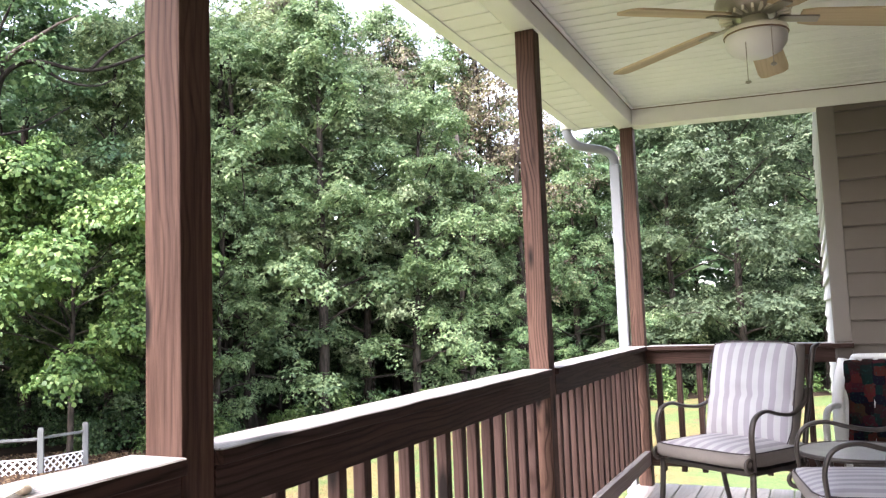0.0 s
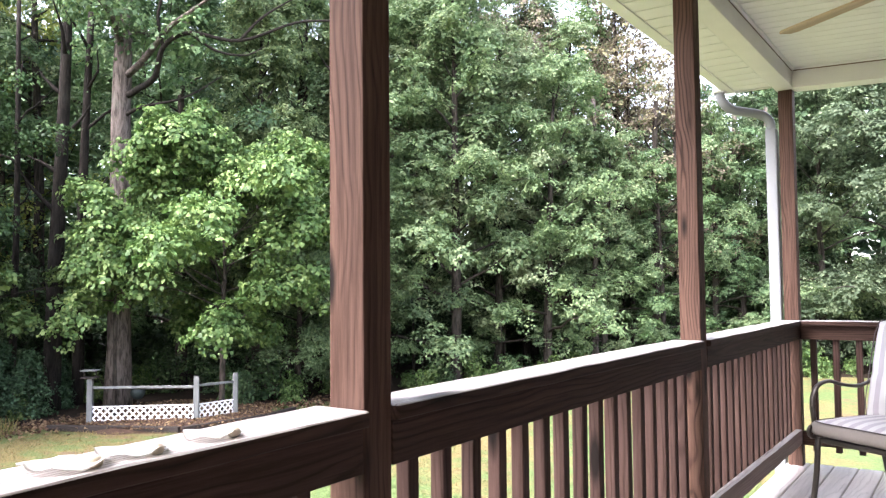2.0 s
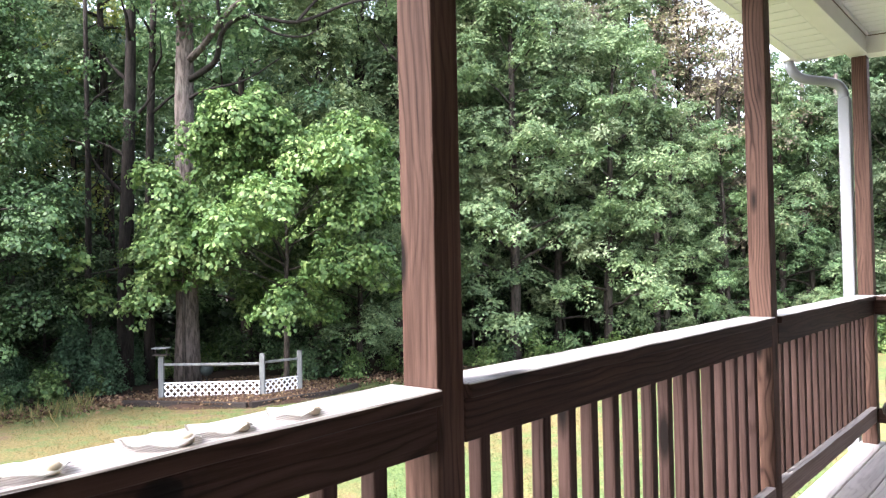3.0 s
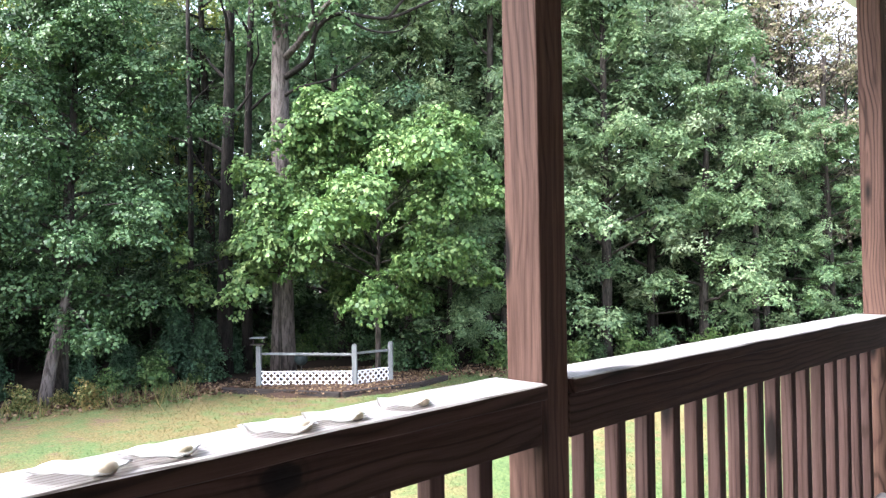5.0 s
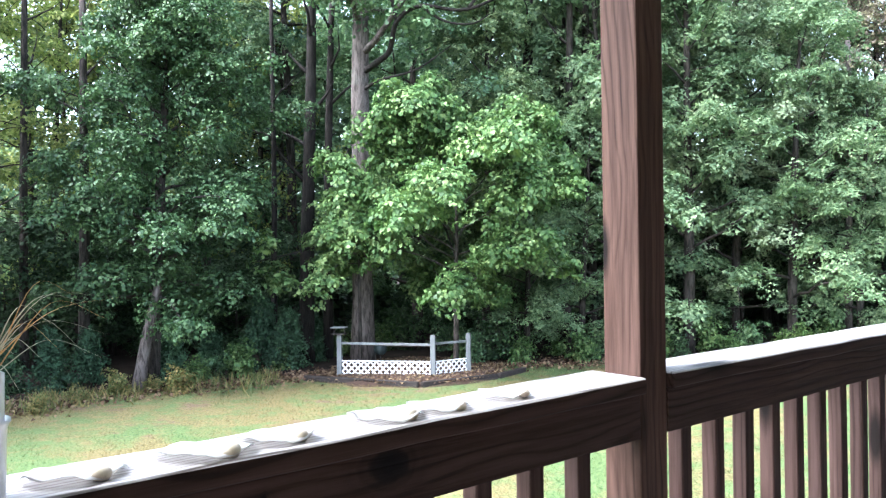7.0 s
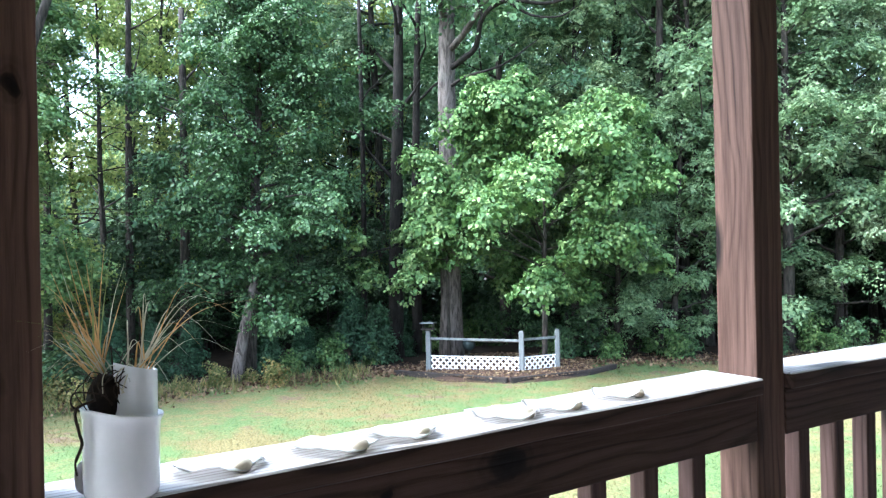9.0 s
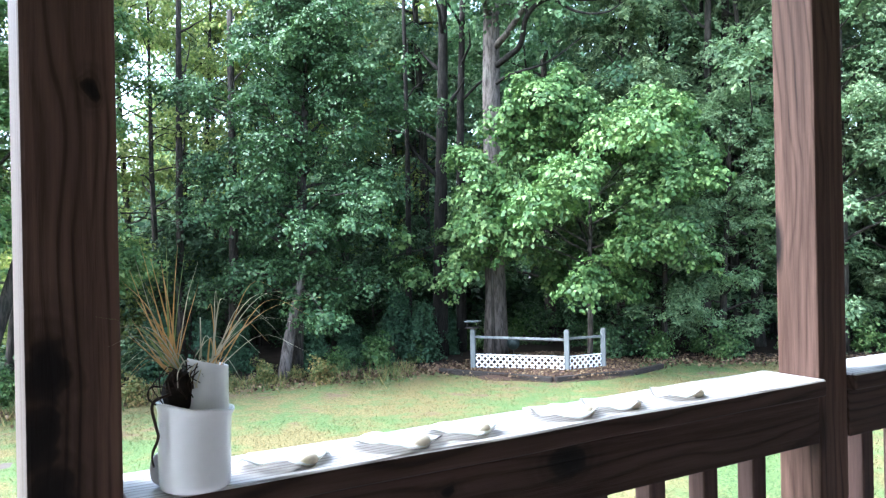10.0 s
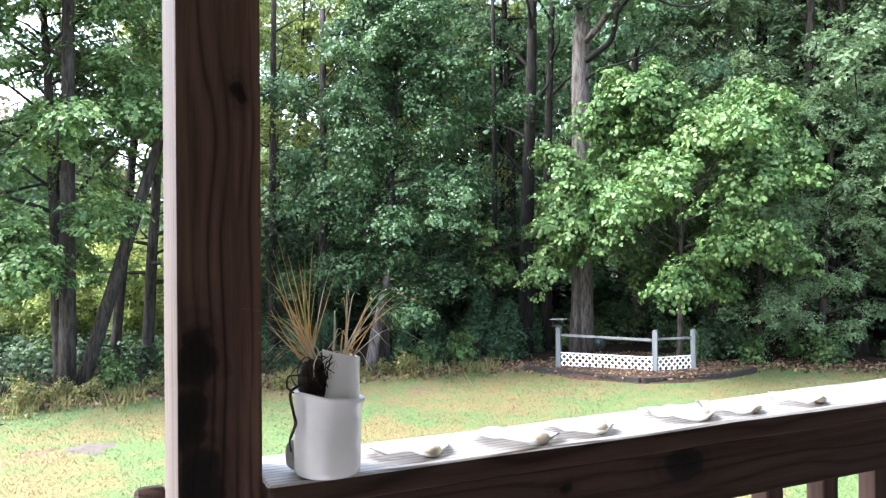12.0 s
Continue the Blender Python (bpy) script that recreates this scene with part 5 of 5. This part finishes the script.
def blade_strip(bm, pts, w):
    pts = [Vector(p) for p in pts]
    prev = None
    for i, p in enumerate(pts):
        f = i / (len(pts) - 1)
        ww = w * (1 - 0.9 * f)
        side = Vector((-0.35, 0.94, 0)) * ww
        cur = (bm.verts.new(p - side), bm.verts.new(p + Vector((0.3 * ww, 0, 0.3 * ww))), bm.verts.new(p + side))
        if prev:
            bm.faces.new((prev[0], prev[1], cur[1], cur[0]))
            bm.faces.new((prev[1], prev[2], cur[2], cur[1]))
        prev = cur


def grass_blade(base, tip, sag, w, mat):
    bm = bmesh.new()
    b, t = Vector(base), Vector(tip)
    mid = (b + t) / 2 + Vector((0, 0, sag))
    blade_strip(bm, curve([b, mid, t], 6), w)
    part("blade", bm, mat, plant)


for k in range(20):
    grass_blade((rg.uniform(-0.01, 0.01), -0.02 + rg.uniform(-0.006, 0.006), 0.13), (rg.uniform(-0.05, 0.05), -0.033 + rg.uniform(-0.05, 0.035), rg.uniform(0.17, 0.29)), rg.uniform(-0.01, 0.02), rg.uniform(0.0011, 0.0021), rg.choice((STRAW, STRAW, STRAW_PALE, STRAW, STRAW_GREEN)))
for k in range(16):
    grass_blade((rg.uniform(-0.01, 0.01), 0.02 + rg.uniform(-0.014, 0.008), 0.13), (rg.uniform(-0.05, 0.05), 0.035 + rg.uniform(-0.035, 0.115), rg.uniform(0.14, 0.25)), rg.uniform(0.025, 0.06), rg.uniform(0.0009, 0.0017), rg.choice((STRAW_PALE, STRAW, STRAW_PALE, STRAW_PALE)))
for k in range(20):
    grass_blade((rg.uniform(-0.01, 0.01), -0.01 + rg.uniform(-0.01, 0.0), 0.13), (rg.uniform(-0.05, 0.05), -0.05 - 0.055 * rg.random(), rg.uniform(0.13, 0.21)), rg.uniform(0.015, 0.03), 0.0011, rg.choice((STRAW_PALE, STRAW_PALE, STRAW, STRAW_GREEN)))
for k in range(16):
    grass_blade((rg.uniform(-0.01, 0.01), rg.uniform(-0.02, 0.02), 0.125), (rg.uniform(-0.04, 0.04), rg.uniform(-0.06, 0.05), rg.uniform(0.12, 0.175)), rg.uniform(0.01, 0.03), 0.0013, rg.choice((STRAW_PALE, ROOTS, ROOTS)))
grass_blade((0, 0.022, 0.12), (0.0, 0.026, 0.205), 0.0, 0.0030, STRAW_PALE)
for k in range(16):
    y0, h = rg.uniform(-0.034, 0.006), rg.uniform(0.128, 0.142)
    bm = tube(curve([(0.014, y0 + 0.012, h), (0.024, y0, h + rg.uniform(0.002, 0.010)), (0.028, y0 - rg.uniform(0.006, 0.02), h - 0.006), (0.026, y0 - rg.uniform(0.0, 0.014), h - rg.uniform(0.012, 0.03))], 5), [0.0007] * 16, 5)
    part("root", bm, rg.choice((ROOTS, ROOTS, STRAW_PALE)), plant)
part("hanging_root", tube(curve([(0.020, -0.030, 0.112), (0.024, -0.050, 0.104), (0.023, -0.047, 0.080), (0.023, -0.0445, 0.066), (0.022, -0.051, 0.048), (0.022, -0.0495, 0.034)], 5), [0.0017] * 20 + [0.0011] * 6, 6), ROOTS, plant, smooth=True)
part("hanging_root", tube(curve([(0.020, -0.026, 0.118), (0.022, -0.050, 0.122), (0.022, -0.054, 0.110), (0.023, -0.046, 0.102)], 5), [0.0010] * 16, 6), ROOTS, plant, smooth=True)


# ---- seashells on the cap ----
def shell(at, turn, size, seed):
    """A ribbed clam half, lying hollow side down, its hinge at local +y."""
    bm = bmesh.new()
    n, m = 30, 8
    rows = []
    for i in range(m + 1):
        f = i / m
        row = []
        for k in range(n):
            a = 2 * math.pi * k / n
            wav = 1 + 0.05 * math.sin(2 * a + seed) + 0.025 * math.sin(5 * a + 2 * seed)
            r = f * wav
            x, y = 0.62 * r * math.cos(a), 0.5 * r * math.sin(a)
            lift = 0.5 - 0.5 * math.cos(a)
            z = 0.105 * (1 - f ** 2.2) + 0.03 * f * f * max(0.0, math.sin(3 * a + seed)) + 0.006 * math.sin(14 * a) * f + lift * 0.11 * f ** 1.5 * max(0, math.sin(2 * a + 0.5 * seed)) ** 2 + lift * 0.05 * f ** 2 * max(0, math.sin(3 * a + seed)) ** 3
            front = (a - 1.5 * math.pi + math.pi) % (2 * math.pi) - math.pi
            if abs(front) < 1.3:
                z += f ** 4 * 0.075 * (0.5 + 0.5 * math.cos(5 * front + 0.7 * seed))
            row.append(bm.verts.new((x * size, y * size, z * size + 0.002)))
            if i == 0:
                break
        rows.append(row)
    for k in range(n):
        bm.faces.new((rows[0][0], rows[1][k], rows[1][(k + 1) % n]))
    for a, b in zip(rows[1:], rows[2:]):
        for k in range(n):
            bm.faces.new((a[k], b[k], b[(k + 1) % n], a[(k + 1) % n]))
    bmesh.ops.solidify(bm, geom=bm.faces[:], thickness=0.0025)
    s = thing("seashell", "bleached white ribbed clam shell lying on the railing cap", "seashell", "shells on the railing", pose(*at, 0, 0, turn))
    part("valve", bm, SHELL, s, smooth=True)
    bm = bmesh.new()
    bmesh.ops.create_icosphere(bm, subdivisions=2, radius=0.5)
    for v in bm.verts:
        v.co = Vector((v.co.x * 0.30 * size, v.co.y * 0.24 * size, v.co.z * 0.20 * size))
        v.co *= 1 + 0.1 * noise.noise(v.co * 120)
    bmesh.ops.translate(bm, vec=(0.27 * size, -0.30 * size, 0.075 * size), verts=bm.verts)
    part("hinge", bm, SHELL_HINGE, s, "yellow-tinged bulging hinge", smooth=True)


for x, y, turn, size, seed in ((-0.985, 0.265, 84, 0.102, 1), (-0.980, 0.420, 80, 0.112, 2), (-0.985, 0.525, 88, 0.100, 3), (-0.988, 0.715, 78, 0.110, 4), (-0.985, 0.815, 82, 0.100, 5), (-0.985, 0.965, 86, 0.092, 6)):
    shell((x, y, cap_top(y) + 0.0015), turn, size * 0.9, seed)


# ---- patio chairs ----
def cushion(w, d, h, dimple=0.0, seed=0, sub=14):
    """A soft box cushion, bulging on top, lying with its middle at the origin's base."""
    bm = bmesh.new()
    bmesh.ops.create_cube(bm, size=1)
    bmesh.ops.subdivide_edges(bm, edges=bm.edges[:], cuts=sub, use_grid_fill=True)
    for v in bm.verts:
        x, y, z = v.co * 2
        e = max(abs(x), abs(y))
        soft = 1 - 0.06 * abs(z) ** 3
        px = w / 2 * soft * math.copysign(abs(x) ** 0.92, x) * (1 - 0.035 * y * y)
        py = d / 2 * soft * math.copysign(abs(y) ** 0.92, y) * (1 - 0.035 * x * x)
        pz = h / 2 * z * (1 - 0.30 * e ** 5)
        pz += 0.012 * (1 - x * x) * (1 - y * y) * (1 if z > 0 else 0)
        if dimple and z > 0:
            pz -= dimple * math.exp(-((y + 0.05) / 0.09) ** 2) * (0.35 + 0.65 * math.exp(-(x / 0.25) ** 2))
        pz += 0.003 * noise.noise((x * 2 + seed, y * 2, z))
        v.co = (px, py, pz + h / 2)
    for f in bm.faces:
        f.material_index = 0 if f.normal.z > 0.5 or f.calc_center_median().z > h * 0.8 else 1
    return bm


def piping_loop(w, d, z):
    pts = []
    for k in range(33):
        a = 2 * math.pi * k / 32
        ca, sa = math.cos(a), math.sin(a)
        q = (abs(ca) ** 9 + abs(sa) ** 9) ** (-1 / 9)
        pts.append((w / 2 * ca * q * 0.985, d / 2 * sa * q * 0.985, z))
    return tube(pts, 0.0032, 6, caps=False)


def patio_chair(m, label):
    """Metal chair with scrolled arms and striped cushions; faces local -y."""
    c = thing("patio_chair", label, "chair", "patio chairs", m)
    for sx in (-1, 1):
        x = 0.292 * sx
        part("front_leg", tube(curve([(x, -0.235, 0.36), (x * 1.01, -0.25, 0.18), (x * 1.04, -0.275, 0.0)], 5), 0.017, 10, flat=0.75), IRON, c, smooth=True)
        part("back_leg", tube(curve([(x * 0.95, 0.22, 0.36), (x * 0.97, 0.26, 0.18), (x, 0.32, 0.0)], 5), 0.016, 10, flat=0.75), IRON, c, smooth=True)
        arm = curve([(x * 1.02, -0.235, 0.365), (x * 1.05, -0.245, 0.45), (x * 1.06, -0.25, 0.55), (x * 1.06, -0.215, 0.625), (x * 1.06, -0.13, 0.652), (x * 1.05, -0.02, 0.628), (x * 1.03, 0.10, 0.618), (x * 1.0, 0.21, 0.66), (x * 0.98, 0.27, 0.74)], 6)
        part("arm", tube(arm, 0.0165, 10, flat=0.6), IRON, c, smooth=True)
        scroll = [(x * 1.02 + 0.0, -0.235 - 0.03 + 0.03 * math.cos(a), 0.395 + 0.03 * math.sin(a)) for a in [i * 0.55 for i in range(11)]]
        part("scroll", tube(scroll, 0.011, 8), IRON, c, smooth=True)
        part("back_upright", tube(curve([(x * 0.95, 0.20, 0.34), (x * 0.96, 0.24, 0.52), (x * 0.98, 0.29, 0.74), (x * 0.97, 0.345, 0.93), (x * 0.94, 0.41, 0.965)], 6), 0.016, 10, flat=0.75), IRON, c, smooth=True)
    part("seat_frame", box((-0.29, -0.24, 0.335), (0.29, 0.22, 0.362), 0.008), IRON, c)
    part("back_rail", tube([(-0.27, 0.33, 0.90), (0.27, 0.33, 0.90)], 0.013, 8), IRON, c, smooth=True)
    seat = part("seat_cushion", cushion(0.62, 0.55, 0.105, seed=1), [STRIPE_X, CUSHION_SIDE], c, "striped lilac-grey and white seat cushion", True, pose(0, -0.015, 0.362, 0, 0, 0))
    part("piping", piping_loop(0.62, 0.55, 0.088), PIPING, seat)
    back = part("back_cushion", cushion(0.575, 0.575, 0.125, 0.02, 3), [STRIPE_X, CUSHION_SIDE], c, "striped tufted back cushion", True, pose(0.0, 0.235, 0.695, 76, 0, 0) @ pose(0, 0, -0.03))
    part("piping", piping_loop(0.575, 0.575, 0.108), PIPING, back)
    return c


patio_chair(pose(-0.323, 4.81, 0, 0, 0, -33), "dark metal patio chair with lilac-grey striped cushions by the railing")
patio_chair(pose(0.31, 3.90, 0, 0, 0, -80), "dark metal patio chair with striped cushions beside a low table")

table = thing("side_table", "low patio side table with a grey top and dark metal rim", "table", m=pose(0.29, 4.66, 0, 0, 0, 12))
bm = lathe([(0.0, 0.44), (0.285, 0.44), (0.292, 0.446), (0.285, 0.453), (0.0, 0.453)], 40)
part("tabletop", bm, TABLE_TOP, table)
bm = tube([(0.293 * math.cos(a), 0.293 * math.sin(a), 0.446) for a in [2 * math.pi * k / 40 for k in range(41)]], 0.011, 8, caps=False)
part("rim", bm, IRON, table, smooth=True)
for k in range(4):
    a = math.pi / 4 + k * math.pi / 2
    part("leg", tube(curve([(0.27 * math.cos(a), 0.27 * math.sin(a), 0.44), (0.2 * math.cos(a), 0.2 * math.sin(a), 0.22), (0.27 * math.cos(a), 0.27 * math.sin(a), 0.0)], 5), 0.011, 8), IRON, table, smooth=True)

# white resin chair with a patchwork blanket over its back
lawn = thing("lawn_chair", "white resin armchair standing by the house wall", "chair", m=pose(0.455, 5.22, 0, 0, 0, -14))
lawn.scale = (1, 1, 0.95)
for sx in (-1, 1):
    part("side_frame", tube(curve([(0.25 * sx, -0.26, 0.0), (0.26 * sx, -0.24, 0.40), (0.27 * sx, -0.18, 0.60), (0.27 * sx, 0.02, 0.63), (0.25 * sx, 0.12, 0.60)], 6), 0.019, 10), RESIN, lawn, smooth=True)
    part("back_post", tube(curve([(0.24 * sx, 0.20, 0.0), (0.24 * sx, 0.10, 0.42), (0.23 * sx, 0.17, 0.75), (0.20 * sx, 0.22, 0.90)], 6), 0.018, 10), RESIN, lawn, smooth=True)
part("wide_stile", tube(curve([(-0.245, 0.20, 0.90), (-0.27, 0.12, 0.72), (-0.262, 0.05, 0.55), (-0.25, 0.02, 0.40)], 6), [0.032] * 19, 12, flat=0.4), RESIN, lawn, smooth=True)
part("top_rail", tube(curve([(-0.20, 0.22, 0.90), (-0.16, 0.225, 0.915), (0.16, 0.225, 0.915), (0.20, 0.22, 0.90)], 6), 0.018, 10), RESIN, lawn, smooth=True)
part("seat", box((-0.24, -0.24, 0.385), (0.24, 0.18, 0.415), 0.012), RESIN, lawn)
for k in range(5):
    xx = -0.16 + 0.08 * k
    part("back_slat", tube([(xx, 0.115, 0.42), (xx, 0.165, 0.70), (xx, 0.215, 0.90)], 0.013, 8), RESIN, lawn)
bm = bmesh.new()
cols, rows = 26, 34
gridv = []
for i in range(rows + 1):
    f = i / rows
    s = -0.60 + 1.0 * f
    line = []
    for k in range(cols + 1):
        u = -0.225 + 0.53 * k / cols
        fold = 0.018 * math.sin(u * 38 + 1.3 * math.sin(s * 5)) + 0.012 * noise.noise((u * 9, s * 6, 2))
        if s < 0:
            y = 0.185 + 0.16 * s + fold
            z = 0.885 + s * 0.98
            y -= 0.012
        else:
            a = min(s / 0.06, 1) * math.pi
            y = 0.225 - 0.035 * math.cos(a) + (0.02 * (s - 0.06) if s > 0.06 else 0) + fold * 0.6
            z = 0.885 + 0.012 * math.sin(a) - (max(0, s - 0.06))
        line.append(bm.verts.new((u, y, z)))
    gridv.append(line)
for a, b in zip(gridv, gridv[1:]):
    for k in range(cols):
        bm.faces.new((a[k], a[k + 1], b[k + 1], b[k]))
bmesh.ops.solidify(bm, geom=bm.faces[:], thickness=0.012)
blanket = new("blanket", mesh_of(bm, "blanket", BLANKET, True))
blanket.matrix_basis = pose(0.44, 5.22, 0, 0, 0, -14)
blanket.scale = (1, 1, 0.95)
tagged(blanket, "dark red and green patchwork blanket draped over a chair back", "blanket")

# ---- ceiling fan ----
FX, FY = -0.01, 3.50
fan = thing("ceiling_fan", "cream ceiling fan with wooden blades and a glass light bowl", "ceiling fan", m=pose(FX, FY, 0, 0, 0, 0))
part("canopy", lathe([(0.0, ceil_z(0) + 0.01), (0.07, ceil_z(0) + 0.005), (0.075, ceil_z(0) - 0.03), (0.05, ceil_z(0) - 0.06), (0.0, ceil_z(0) - 0.06)], 32), FAN_WHITE, fan, smooth=True)
part("downrod", tube([(0, 0, ceil_z(0) - 0.05), (0, 0, 2.42)], 0.014, 12), FAN_METAL, fan, smooth=True)
part("motor_housing", lathe([(0.0, 2.46), (0.07, 2.455), (0.135, 2.43), (0.15, 2.40), (0.15, 2.365), (0.135, 2.345), (0.07, 2.33), (0.0, 2.33)], 40), FAN_METAL, fan, smooth=True)
for k in range(24):
    a = 2 * math.pi * k / 24
    part("vent_fin", box((0.085, -0.005, 2.326), (0.135, 0.005, 2.347), 0.001, 1), FAN_WHITE, fan, m=pose(0, 0, 0, 0, 0, math.degrees(a)))
part("light_collar", lathe([(0.0, 2.335), (0.05, 2.33), (0.055, 2.30), (0.10, 2.287), (0.122, 2.275), (0.122, 2.255), (0.116, 2.252), (0.0, 2.252)], 40), FAN_WHITE, fan, smooth=True)
part("light_bowl", lathe([(0.115, 2.257), (0.119, 2.24), (0.114, 2.215), (0.095, 2.19), (0.065, 2.175), (0.03, 2.168), (0.0, 2.167)], 40), GLASS_BOWL, fan, "frosted white glass light bowl", True)
part("bowl_ring", tube([(0.1205 * math.cos(a), 0.1205 * math.sin(a), 2.256) for a in [2 * math.pi * k / 40 for k in range(41)]], 0.0035, 6, caps=False), RING_BROWN, fan, "dark brown ring round the bowl")
for k in range(5):
    ang = FAN_TURN + 72 * k
    bl = bmesh.new()
    out = [(0.17, 0.045), (0.22, 0.058), (0.40, 0.064), (0.58, 0.068), (0.635, 0.062), (0.655, 0.04)]
    top = [bl.verts.new((x, s * w, 0.004)) for s, o in ((1, out), (-1, out[::-1])) for x, w in o]
    bot = [bl.verts.new((v.co.x, v.co.y, -0.004)) for v in top]
    bl.faces.new(top[::-1])
    bl.faces.new(bot)
    for i in range(len(top)):
        j = (i + 1) % len(top)
        bl.faces.new((top[i], top[j], bot[j], bot[i]))
    m = pose(0, 0, 2.335, 0, 0, ang) @ pose(0, 0, 0, -11, 6, 0)
    b = part("blade", bl, BLADE, fan, "pale wooden fan blade", m=m)
    part("blade_iron", box((0.09, -0.022, -0.012), (0.24, 0.022, -0.0045), 0.004), FAN_METAL, b)
for x, y, z in ((-0.035, -0.1, 2.050), (0.06, -0.105, 2.105)):
    part("pull_chain", tube([(x, y, 2.26), (x, y, z)], 0.0018, 6), FAN_METAL, fan)
    bm = lathe([(0.0, z + 0.004), (0.010, z), (0.012, z - 0.006), (0.0, z - 0.012)], 14)
    bmesh.ops.translate(bm, vec=(x, y, 0), verts=bm.verts)
    part("pull_knob", bm, FAN_METAL, fan)
